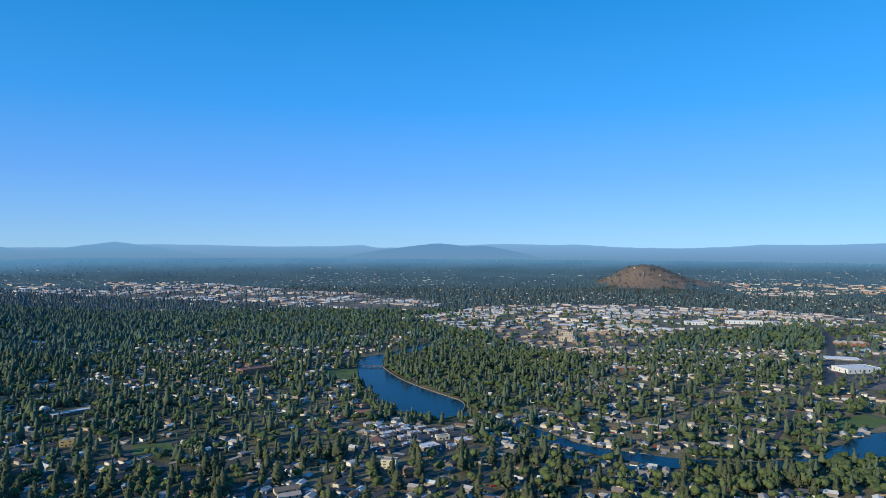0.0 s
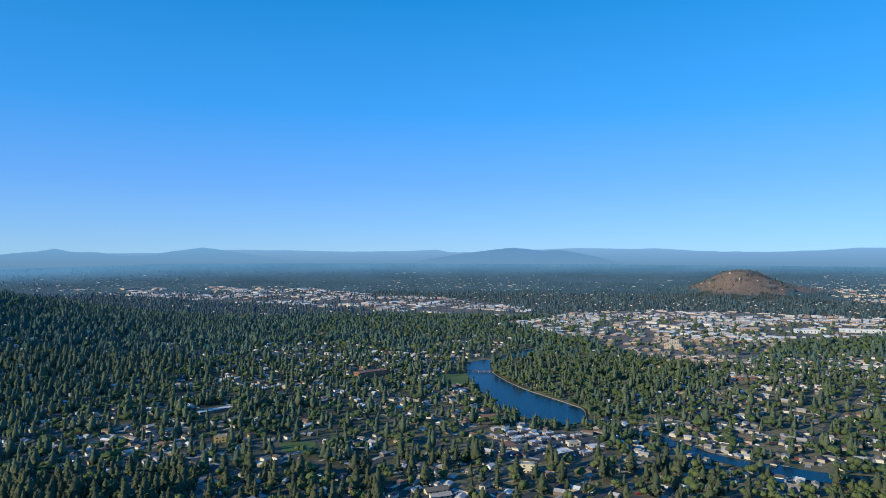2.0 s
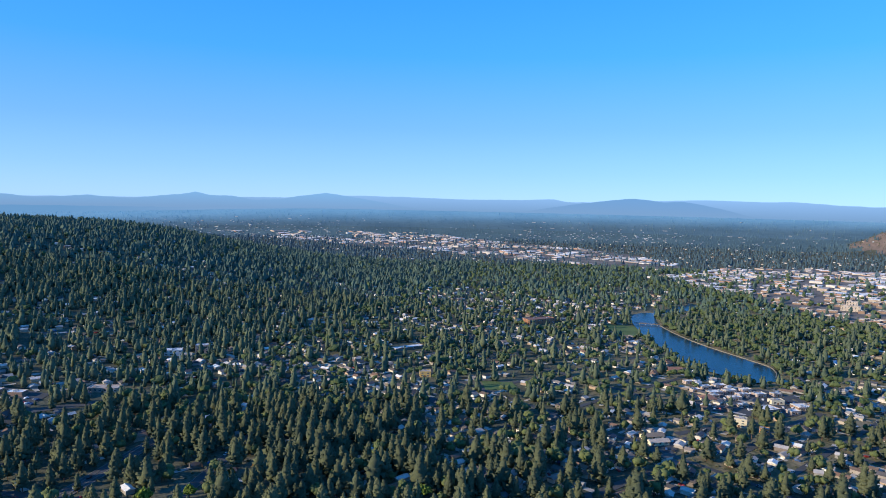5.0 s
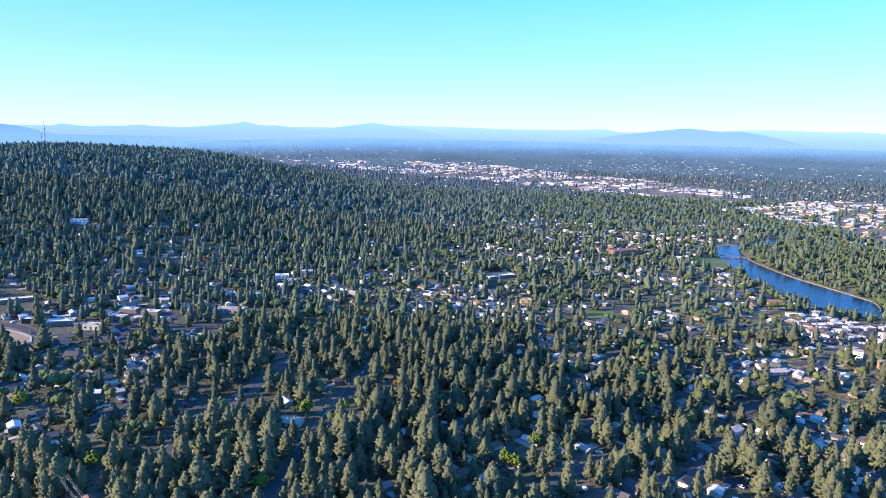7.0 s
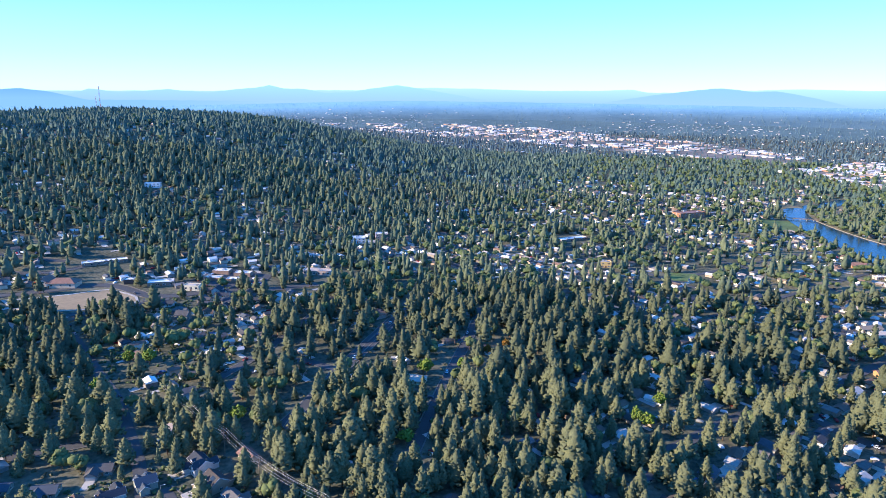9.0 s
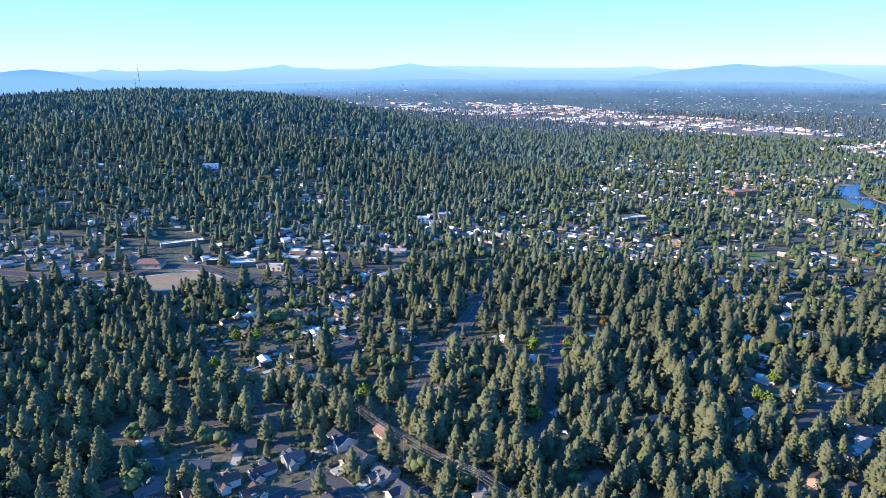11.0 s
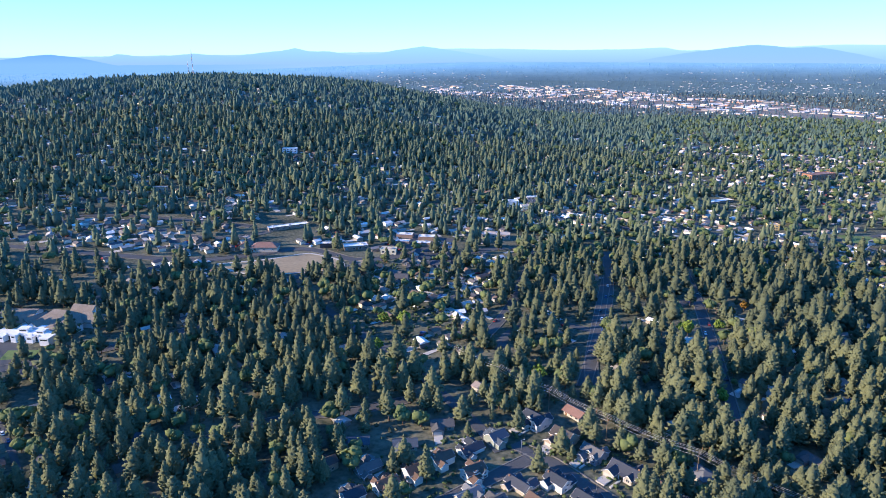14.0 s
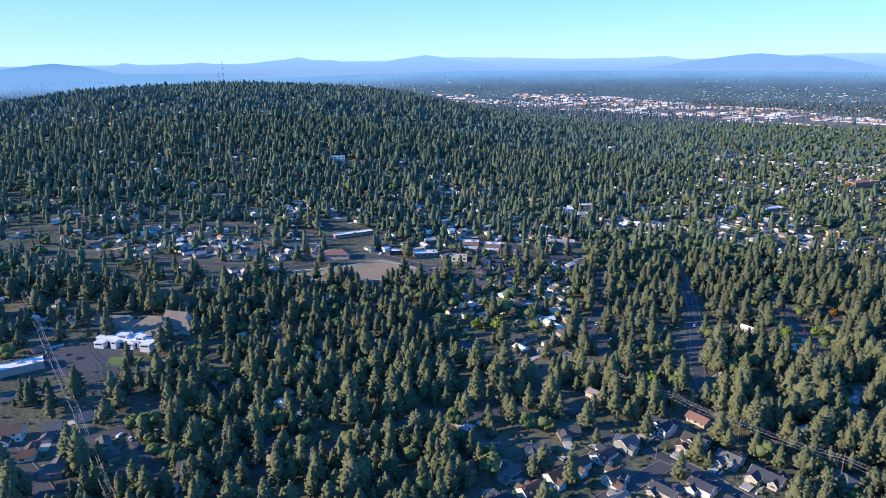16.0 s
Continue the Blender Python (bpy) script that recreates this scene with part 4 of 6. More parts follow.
def cables(line, h=15.0):
    """Sagging cables from pole to pole."""
    for (x0, y0), (x1, y1) in zip(line, line[1:]):
        a = math.atan2(y1 - y0, x1 - x0)
        for z, off in ((h - 0.2, -1.75), (h - 0.2, 1.75), (h - 0.2, 0.6), (h - 1.9, -1.75), (h - 1.9, 1.75)):
            cu = bpy.data.curves.new("power_cable", "CURVE")
            cu.dimensions, cu.bevel_depth, cu.bevel_resolution = "3D", 0.055, 1
            sp = cu.splines.new("POLY")
            sp.points.add(10)
            za, zb = z_at(x0, y0) + z, z_at(x1, y1) + z
            for i in range(11):
                t = i / 10
                sp.points[i].co = (x0 + (x1 - x0) * t - off * math.sin(a), y0 + (y1 - y0) * t + off * math.cos(a), za + (zb - za) * t - 4 * 1.3 * t * (1 - t), 1)
            cu.materials.append(M_WIRE)
            tagged(new("power_cable", cu), "thin sagging power cable between wooden poles", "cable", "power cables")


def street_lamp(x, y, rot):
    s = new("street_lamp")
    bm = bmesh.new()
    bmesh.ops.create_cone(bm, segments=8, radius1=0.13, radius2=0.08, depth=8.2, matrix=pose(0, 0, 4.0))
    part("pole", bm, M_STEEL, s)
    part("arm", one_box(0, 1.8, -0.06, 0.06, 7.9, 8.05), M_STEEL, s)
    part("lamp_head", one_box(1.5, 2.3, -0.18, 0.18, 7.75, 7.95), M_WHITE, s)
    s.matrix_basis = pose(x, y, z_at(x, y), 0, 0, rot)
    return tagged(s, "pale street lamp with a short arm", "street lamp", "street lamps")


def car_proto():
    c = new("car")
    bm = bmesh.new()
    box(bm, -2.25, 2.25, -0.88, 0.88, 0.35, 0.95)
    bmesh.ops.bevel(bm, geom=bm.edges[:], offset=0.14, segments=2, affect="EDGES")
    part("body", bm, M_CAR, c)
    bm = bmesh.new()
    v = [bm.verts.new(p) for p in ((-1.7, -0.8, 0.95), (1.0, -0.8, 0.95), (1.0, 0.8, 0.95), (-1.7, 0.8, 0.95), (-1.2, -0.66, 1.48), (0.35, -0.66, 1.48), (0.35, 0.66, 1.48), (-1.2, 0.66, 1.48))]
    for f in ((4, 5, 6, 7), (0, 1, 5, 4), (1, 2, 6, 5), (2, 3, 7, 6), (3, 0, 4, 7)):
        bm.faces.new([v[i] for i in f])
    part("cabin", bm, M_GLASS, c)
    part("roof", one_box(-1.15, 0.3, -0.62, 0.62, 1.482, 1.53), M_CAR, c)
    for x in (-1.4, 1.4):
        for y in (-0.8, 0.8):
            bm = bmesh.new()
            bmesh.ops.create_cone(bm, segments=12, cap_ends=True, radius1=0.34, radius2=0.34, depth=0.24, matrix=pose(x, y, 0.34, 90))
            part("wheel", bm, M_TYRE, c)
    return tagged(c, "parked car on a residential street", "car", "parked cars")


church(-853, 92, 18)
# dark walls on the warehouse, storage and angular office imitate their shaded sides
block(-848, 384, 44, 10, 2.8, 53, M_SHOPWALL, M_WHITEROOF, "long low white building with flat white roof", name="warehouse")
block(-714, 366, 15, 9, 4.6, 20, M_CREAM, M_FLAT, "small cream shop with flat roof and red sign", name="shop")
for bx, by, bw, bd in ((-724, 420, 22, 10), (-701, 425, 22, 10), (-716, 398, 20, 9), (-695, 404, 20, 9)):
    block(bx, by, bw * 0.78, bd, 3.2, 17, M_SHOPWALL, M_WHITEROOF, "low storage building with bright white flat roof", name="storage_building", windows=False)
block(-640, 470, 30, 12, 4.2, 17, M_BLOCK, M_FLAT, "low dark-striped commercial roof among pines", name="office_building")
hall("lodge", -826, 318, 25, 26, 14, 4.6, 3.6, M_TAN, M_TILE, "lodge with red-brown hip roof by the field", True)
hall("lodge", -846, 314, 115, 15, 9, 4.6, 3.2, M_TAN, M_TILE, "small gabled lodge wing beside the field", False)
block(-750, 363, 24, 13, 3.4, 40, M_SHOPWALL, M_WHITEROOF, "modern office with angular white flat roofs", 1, name="office_building")
block(-778, 353, 12, 9, 4.0, 30, M_GLASS, M_WHITEROOF, "low glass office annexe with white roof", name="office_building", windows=False)
block(-672, 612, 20, 12, 6.5, 30, M_WHITE, M_WHITEROOF, "white flat-roofed apartment block among pines", 2, name="apartment_building")
block(-652, 640, 16, 12, 9, 30, M_BLOCK, M_WHITEROOF, "three-storey apartment block with white roof", 3, name="apartment_building")
block(-648, 603, 14, 11, 6, 30, M_CREAM, M_FLAT, "cream apartment block below the wooded hill", 2, name="apartment_building")
block(-430, 778, 44, 12, 2.9, 50, M_SHOPWALL, M_WHITEROOF, "long white flat-roofed school wing among trees", name="school_wing")
block(-367, 656, 13, 9, 6, 20, M_YELLOW, M_FLAT, "yellow stucco block with flat tan roof", 2, name="apartment_building")
block(-290, 1048, 52, 20, 8.5, 44, M_BRICK, M_TILE, "brown brick school with red-brown flat roof", 2, name="school_building")
block(-43, 599, 14, 9, 7.5, -8, M_CREAM, M_FLAT, "cream three-storey hotel with small windows", 3, name="hotel")
block(-25, 577, 8, 7, 7, -8, M_ORANGE, M_FLAT, "small orange stucco block", 2, name="building")
block(28, 680, 16, 14, 3.4, 25, M_SHOPWALL, M_WHITEROOF, "bank with pale flat roof beside a car park", name="bank")
block(-8, 657, 20, 15, 3.6, 35, M_SHOPWALL, M_WHITEROOF, "shop with large pale metal roof by the road", name="shop")
block(6, 690, 14, 8, 4.2, 20, M_CREAM, M_FLAT, "cream petrol station canopy and shop", name="shop")
hall("restaurant", -62, 674, 20, 15, 12, 3.6, 3.2, M_CREAM, M_TILE, "restaurant with orange-red tiled hip roof", True)
hall("boathouse", -88, 792, 10, 16, 10, 3.6, 3.0, M_ORANGE, M_TILE, "orange timber house at the water's edge", False)
for bx, by, bw, bd in ((-52, 704, 20, 10), (-36, 716, 18, 9), (-60, 724, 16, 9), (-24, 706, 16, 9), (-44, 736, 18, 9), (-18, 728, 14, 8), (-72, 706, 12, 8), (-6, 714, 15, 10), (-34, 690, 16, 9), (-76, 740, 14, 8), (-54, 690, 11, 8), (12, 722, 13, 8), (-30, 664, 12, 8), (16, 660, 14, 9)):
    block(bx, by, bw * 0.8, bd * 0.95, 3.1, 30, M_BLOCK, M_WHITEROOF, "low shop with pale flat roof near the pond", name="shop")
hall("motel", -122, 535, 28, 19, 8, 3.4, 1.8, M_CREAM, M_GREYROOF, "long cream motel with low gabled roof")
hall("shop", -131, 427, 24, 14, 7, 3.4, 1.6, M_ORANGE, M_TILE, "long red-orange shop front by the road")
hall("motel", -117, 522, 28, 17, 7, 3.4, 1.6, M_CREAM, M_FLAT, "long tan motel wing with low roof")
block(300, 1044, 30, 14, 4.5, 10, M_BRICK, M_FLAT, "red brick building with flat pinkish roof", 1)
hall("shed", 118, 905, 70, 20, 8, 3.4, 1.6, M_BLOCK, M_BLUEROOF, "long shed with blue metal roof among houses", windows=2)
block(282, 1424, 34, 22, 11, -20, M_TAN, M_FLAT, "stepped civic building with tan walls", 4, name="civic_building")
block(286, 1432, 20, 14, 18, -20, M_TAN, M_FLAT, "upper tower of the stepped civic building", 5, name="civic_tower")
block(690, 1078, 64, 34, 8, 12, M_WHITE, M_WHITEROOF, "big white store with flat roof", name="store")
for i in range(4):
    hall("market_hall", 850 + i * 15, 1384 - i * 2, 82, 28, 14, 5, 3.5, M_BRICK, M_FLAT, "red-walled market hall with pale gable", windows=0)
block(830, 1776, 92, 20, 8, -10, M_WHITE, M_WHITEROOF, "very long white warehouse roof", name="warehouse")
block(690, 1752, 56, 26, 8, -10, M_WHITE, M_WHITEROOF, "white warehouse with flat roof", name="warehouse")
block(560, 1790, 50, 24, 7, -10, M_BLOCK, M_FLAT, "pale warehouse with flat roof", name="warehouse")
block(-1032, 636, 22, 9, 6, 30, M_WHITE, M_WHITEROOF, "modern white villa on the wooded hillside", 2, "house", name="villa")
block(-1060, 410, 18, 9, 5, 40, M_WALL_O, M_FLAT, "low flat-roofed villa under the hill", 1, "house", name="villa")
block(-888, 38, 26, 12, 4.5, 58, M_BLOCK, M_WHITEROOF, "long pale pergola-roofed pavilion by a car park", name="pavilion", windows=False)
radio_mast(-1705, 1140, 66, "tall red and white lattice radio mast on the hilltop")
radio_mast(-1730, 1150, 38, "shorter lattice mast on the wooded hilltop")
foot_bridge((-131, 1126), (-92, 1124), WATER_Z)
LINE_A = [(-560, 176), (-525, 160), (-491, 146), (-456, 130), (-411, 117), (-366, 100), (-320, 84)]
LINE_B = [(-989, 110), (-950, 89), (-911, 69), (-872, 48), (-833, 28), (-793, 7), (-752, -16), (-711, -38)]
for ln in (LINE_A, LINE_B):
    a = math.degrees(math.atan2(ln[-1][1] - ln[0][1], ln[-1][0] - ln[0][0]))
    for q in ln:
        power_pole(*q, a, 15.0 if ln is LINE_A else 13.0)
    cables(ln, 15.0 if ln is LINE_A else 13.0)
for q in ((-493, 103, 60), (-452, 88, 60), (-530, 52, 150), (-790, -20, 40)):
    street_lamp(*q)
tagged(sheet("lawn", [(-851, 76), (-832, 86), (-826, 76), (-843, 64)], M_LAWN, 0.35, "small green church lawn", "lawn"))
# houses whose place is known: x, y, kind, turn
FIXED = [(-815, -16, 4, 40), (-798, -4, 1, 40), (-792, -26, 0, 220), (-766, -28, 3, 220), (-744, -32, 2, 220), (-703, 1, 4, 20), (-731, -13, 2, 60), (-676, 34, 1, 15), (-762, 32, 2, 60),
         (-575, 78, 2, 30), (-540, 110, 0, 30),
         (-694, 368, 0, 17), (-685, 367, 1, 107), (-675, 362, 2, 17), (-663, 352, 3, 107), (-653, 347, 4, 17), (-683, 345, 5, 107), (-671, 336, 0, 17), (-654, 373, 1, 107), (-642, 364, 2, 17), (-682, 314, 3, 107), (-666, 302, 4, 17), (-657, 319, 5, 107), (-703, 323, 0, 17), (-710, 301, 1, 107),
         (-494, 131, 6, -24), (-476, 121, 7, -24), (-459, 114, 6, -24), (-442, 107, 8, -24), (-426, 100, 6, -24), (-411, 92, 7, -24),
         (-508, 108, 7, -120), (-517, 95, 8, -120), (-527, 81, 6, -120), (-470, 86, 6, 156), (-486, 78, 8, 156), (-535, 67, 7, -120), (-509, 78, 6, 60), (-505, 62, 8, 60), (-491, 60, 7, 60),
         (-543, 53, 6, -120), (-553, 40, 7, -120), (-558, 62, 8, -120), (-455, 78, 7, 156), (-440, 70, 8, 156), (-425, 63, 6, 156), (-474, 68, 7, 156), (-550, 86, 0, 30)]
hall("house", -476, 147, -28, 11, 7, 2.8, 1.8, M_TAN, M_TILE, "low house with red-brown roof by the power line", category="house")
hall("house", -431, 263, 10, 13, 9, 3.0, 1.8, M_CREAM, M_FLAT, "low pink-tan roofed house in the pines", category="house")
car = car_proto()
HOUSE_AT += [(-800, 282, 22), (-775, 296, 22), (-830, 270, 20), (-752, 318, 18), (-482, 132, 11), (-486, 122, 9)]


# ------------------------------------------------------------ where things stand
rng = np.random.default_rng(7)
EYES = [(0.0, 0.0), (-235.0, -94.0), (-469.0, -206.0)]


def reach(x, y):
    """Distance from the camera's line of flight."""
    return from_line([(0, 0), (-235, -94), (-469, -206)], x, y)


def seen(x, y, margin=3.0):
    a = np.degrees(np.arctan2(-(x - EYES[0][0]), y - EYES[0][1]))
    b = np.degrees(np.arctan2(-(x - EYES[2][0]), y - EYES[2][1]))
    return (a > -35 - margin) & (b < 59.5 + margin) & (reach(x, y) > 200)


def scatter(space, near, far, jitter=0.42):
    """A jittered grid of places between two distances."""
    g = np.arange(-4700, 4700, space)
    x, y = np.meshgrid(g, g)
    x, y = x.ravel(), y.ravel()
    k = (y > -450) & (np.hypot(x, y) < far + 800)
    x, y = x[k], y[k]
    x = x + rng.uniform(-jitter, jitter, len(x)) * space
    y = y + rng.uniform(-jitter, jitter, len(y)) * space
    d = reach(x, y)
    k = (d >= near) & (d < far) & seen(x, y)
    return x[k], y[k]


def patchy(x, y, s, seed=0.0):
    """Slow variation between 0 and 1."""
    return 0.5 + 0.25 * (np.sin(x / s + 1.3 * np.sin(y / s / 1.7 + seed) + seed) + np.sin(y / s * 1.13 - 0.8 * np.sin(x / s / 1.4 - seed) + 2 * seed))


def clear(x, y, margin=1.5):
    """Free of water, roads, fields and buildings."""
    ok = ~(inside(POND, x, y) | inside(BEND, x, y) | inside(FIELD, x, y))
    for q in LAWNS:
        ok &= ~inside(q, x, y)
    for w, line in ROADS:
        ok &= from_line(line, x, y) > w / 2 + margin
    ok &= from_line(POND + POND[:1], x, y) > 3
    for bx, by, br in LANDMARK_AT:
        ok &= np.hypot(x - bx, y - by) > br
    return ok


def built(x, y):
    return inside(DOWNTOWN, x, y) | inside(NORTHEND, x, y) | inside(EASTEND, x, y) | inside(SOUTHSIDE, x, y)


ROWS_OF_HOMES = [(-735, 395), (-610, 402), (-555, 195), (-650, 190), (-700, 300)]
NEW_HOMES = [(-565, 35), (-480, 30), (-375, 25), (-372, 88), (-420, 112), (-500, 142), (-526, 112), (-566, 70)]
NEAR_BANK = [(100, 700), (150, 615), (200, 575), (280, 560), (400, 600), (440, 638), (404, 640), (350, 615), (290, 606), (240, 606), (215, 612), (190, 628), (160, 648), (130, 676)]


def homes(x, y):
    """How much of the ground is house plots."""
    p = np.full(x.shape, 0.35)
    hill = np.hypot(x + 1690, y - 1070) < 900
    p = np.where((x > -340) & (y > 230) & (y < 1300), np.where((y < 480) & (x < -60), 1.0, np.where(x > 100, 1.5, 1.15)), p)
    p = np.where((x > -640) & (y > 560) & (y < 1250) & ~hill, 0.8, p)
    p = np.where((x < -640) & (y > 230) & (y < 470), 0.45, p)
    p = np.where((x < -880) & (y < 470), 0.5, p)
    p = np.where((x < -850) & (x > -1060) & (y > 170) & (y < 320), 1.4, p)
    p = np.where((x < -560) & (y < 230), 0.3, p)
    p = np.where((x > -560) & (x < -330) & (y < 170), np.where(inside(NEW_HOMES, x, y), 0.0, 0.4), p)
    p = np.where((x > -600) & (x < -340) & (y > 170) & (y < 560), 0.4, p)
    p = np.where((x > -90) & (y > 820) & (y < 1330) & (x < 150), 0.15, p)
    p = np.where(inside(ROWS_OF_HOMES, x, y), 1.6, p)
    p = np.where(hill, np.where(y < 820 - 0.1 * x - 130, 0.36, 0.18), p)
    p = np.where((x > 228) & (x < 400) & (y > 540) & (y < 645), 0.0, p)
    p = np.where(np.hypot(x - 1030, y - 3280) < 420, 0, p)
    p = np.where(reach(x, y) > 3300, 0.12, p)
    return p * (0.6 + 0.8 * patchy(x, y, 130.0, 2.0))


def woods(x, y):
    """How thick the trees stand."""
    p = np.full(x.shape, 0.80)
    far_ = reach(x, y) > 640      # finer grid of places beyond
    p = np.where((x > -560) & (y > 480) & far_, 0.58, p)
    p = np.where((x > -330) & (y > 420) & (y < 1100), np.where(far_, 0.40, 0.62), p)
    p = np.where((x > 100) & (y > 500) & (y < 1250), np.where(far_, 0.42, 0.55), p)
    p = np.where((x > -90) & (x < 260) & (y > 830) & (y < 1250), 0.75, p)
    p = np.where((x < -530) & (y < 300), 1.1, p)
    p = np.where((x < -760) & (y < 140), 0.55, p)
    p = np.where((x < -860) & (y > 170) & (y < 430), 0.40, p)
    p = np.where((x > -740) & (x < -600) & (y > 290) & (y < 430), 0.2, p)
    p = np.where((x > -570) & (x < -330) & (y < 128), 0.5, p)
    p = np.where((x > -610) & (x < -480) & (y > 118) & (y < 210), 1.15, p)
    p = np.where(inside(NEW_HOMES, x, y), np.where(x < -515, 0.42, 0.2), p)
    p = np.where(built(x, y), np.where(inside(DOWNTOWN, x, y), 0.11, 0.22), p)
    for q in LOTS:
        p = np.where(inside(q, x, y), 0.12, p)
    p = np.where((x > -850) & (x < -690) & (y > 318) & (y < 375), 0.22, p)
    p = np.where((np.hypot(x + 1083, y - 1325) < 110), 0.35, p)
    p = np.where(np.hypot(x - 1030, y - 3280) < 250, 0.0, p)
    p = np.where((x > -600) & (x < -200) & (y > 150) & (y < 560), 0.92, p)
    p = np.where((x > -430) & (y < 430), 0.95, p)
    p = np.where(np.hypot(x + 1690, y - 1070) < 950, 1.15, p)
    p = np.where((x > -265) & (y > 200) & (y < 520), 0.72 * np.clip(2.4 * patchy(x, y, 22.0, 5.0) - 0.2, 0.5, 1.4), p)
    p = np.where(inside(NEAR_BANK, x, y) & (x > 110) & (x < 222), 0.10, p)
    p = np.where((x > 228) & (x < 400) & (y > 540) & (y < 645), 1.6, p)
    p = np.where((x > 30) & (x < 112) & (y > 690) & (y < 790), 1.5, p)
    p = np.where(inside(ROWS_OF_HOMES, x, y), 0.42, p)
    p = np.where(reach(x, y) > 3300, 0.4, p)
    return p * (0.5 + 0.75 * patchy(x, y, 60.0)) * np.clip(0.5 + 1.05 * patchy(x, y, 9.0, 3.0), 0.35, 1.3)


BRIGHT = [(-274, 352), (-432, 277), (-506, 176), (-290, 268), (-271, 352), (-284, 268), (-636, 217), (-429, 276), (-404, 191), (-279, 299), (-618, 175), (-621, 221), (-410, 294)]
FIERY = [(-403, 329), (-394, 346)]
LANDMARK_AT = list(HOUSE_AT) + [(x, y, 6) for x, y in BRIGHT + FIERY]
for x, y in BRIGHT + FIERY:
    l = math.hypot(x + 235, y + 94)
    LANDMARK_AT.append((x - (x + 235) / l * 12, y - (y + 94) / l * 12, 8))

# house plots
hx, hy = scatter(15.5, 230, 1500, 0.28)
keep = (rng.random(len(hx)) < np.where((hx > -340) | (hy > 430), 0.8, 0.6) * homes(hx, hy)) & clear(hx, hy, 7.5) & ~built(hx, hy) & (from_line(POND + POND[:1], hx, hy) > 22)
hx, hy = hx[keep], hy[keep]
order = np.argsort(reach(hx, hy))
hx, hy = hx[order], hy[order]
k = np.ones(len(hx), bool)
for q in FIXED:
    k &= np.hypot(hx - q[0], hy - q[1]) > 17
hx, hy = np.concatenate([[q[0] for q in FIXED], hx[k]]), np.concatenate([[q[1] for q in FIXED], hy[k]])
PLOTS = [(x, y, 7.5 if i < len(FIXED) else 6.0) for i, (x, y) in enumerate(zip(hx, hy))]
N_HOUSES = 212
protos = [house_proto(k) for k in range(6)] + [craftsman_proto(k) for k in range(3)]
LOOKS = ["low house with gabled shingle roof and attached garage", "two-storey house with steep gables among pines", "long ranch house with shingle roof and garage wing",
         "hip-roofed house with attached garage under pines", "two-storey house with gabled wing and chimney", "small gabled cottage with garage wing",
         "new two-storey house with crossing gables and white trim", "new house with solar panel on its dark gabled roof", "long new house with porch and white-trimmed gables"]
unused = set(range(9))
for i, (x, y) in enumerate(zip(hx[:N_HOUSES], hy[:N_HOUSES])):
    k = int(rng.integers(6))
    turn = 62 + 90 * int(rng.integers(4)) + rng.normal(0, 6)
    if i < len(FIXED):
        k, turn = FIXED[i][2], FIXED[i][3]
    size = (0.86 if k > 5 else 0.96) if i < len(FIXED) else float(rng.uniform(0.70, 0.88))
    m = pose(x, y, z_at(x, y) + 0.15, 0, 0, turn) @ Matrix.Scale(size, 4)
    if k in unused:
        unused.remove(k)
        ob = protos[k]
        ob.matrix_basis = m
    else:
        ob = copy_thing(protos[k], m)
    tagged(ob, LOOKS[k])


def far_blocks(name, xs, ys, sizes, gable, wall, roof, label, category):
    """Many far buildings in one mesh: walls and roofs."""
    V, F, I, n = [], [], [], 0
    for x, y, (l, w, h) in zip(xs, ys, sizes):
        a = radians(62 + 90 * int(rng.integers(2)) + rng.normal(0, 7))
        c, s, z = math.cos(a), math.sin(a), z_at(x, y)
        r = 0.24 * w if gable else 0.5
        loc = [(-l, -w, -3), (l, -w, -3), (l, w, -3), (-l, w, -3), (-l, -w, h), (l, -w, h), (l, w, h), (-l, w, h)]
        o = 0.5 if gable else 0.05
        loc += [(-l - o, -w - o, h), (l + o, -w - o, h), (l + o, w + o, h), (-l - o, w + o, h)]
        loc += [(-l - o, 0, h + r * 2), (l + o, 0, h + r * 2)] if gable else [(-l - o, -w - o, h + r), (l + o, -w - o, h + r), (l + o, w + o, h + r), (-l - o, w + o, h + r)]
        V += [(x + c * p[0] - s * p[1], y + s * p[0] + c * p[1], z + p[2]) for p in loc]
        q = [(0, 1, 5, 4), (1, 2, 6, 5), (2, 3, 7, 6), (3, 0, 4, 7)]
        top = [(8, 9, 13, 12), (10, 11, 12, 13), (11, 8, 12, 12), (9, 10, 13, 13)] if gable else [(12, 13, 14, 15), (8, 9, 13, 12), (9, 10, 14, 13), (10, 11, 15, 14), (11, 8, 12, 15)]
        for f in q:
            F.append([n + i for i in f])
            I.append(0)
        for f in top:
            F.append([n + i for i in f])
            I.append(1)
        n += len(loc)
    T, J = [], []
    for f, i in zip(F, I):
        T.append(f[:3])
        J.append(i)
        if f[2] != f[3]:
            T.append([f[0], f[2], f[3]])
            J.append(i)
    return tagged(new(name, array_mesh(name, V, T, [wall, roof], J)), label, category, kind="stuff")


# further houses
fx, fy = list(hx[N_HOUSES:]), list(hy[N_HOUSES:])
gx, gy = scatter(38, 1500, 3400, 0.4)
keep = (rng.random(len(gx)) < homes(gx, gy)) & ~built(gx, gy) & clear(gx, gy, 4.0)
fx, fy = np.array(fx + list(gx[keep])), np.array(fy + list(gy[keep]))
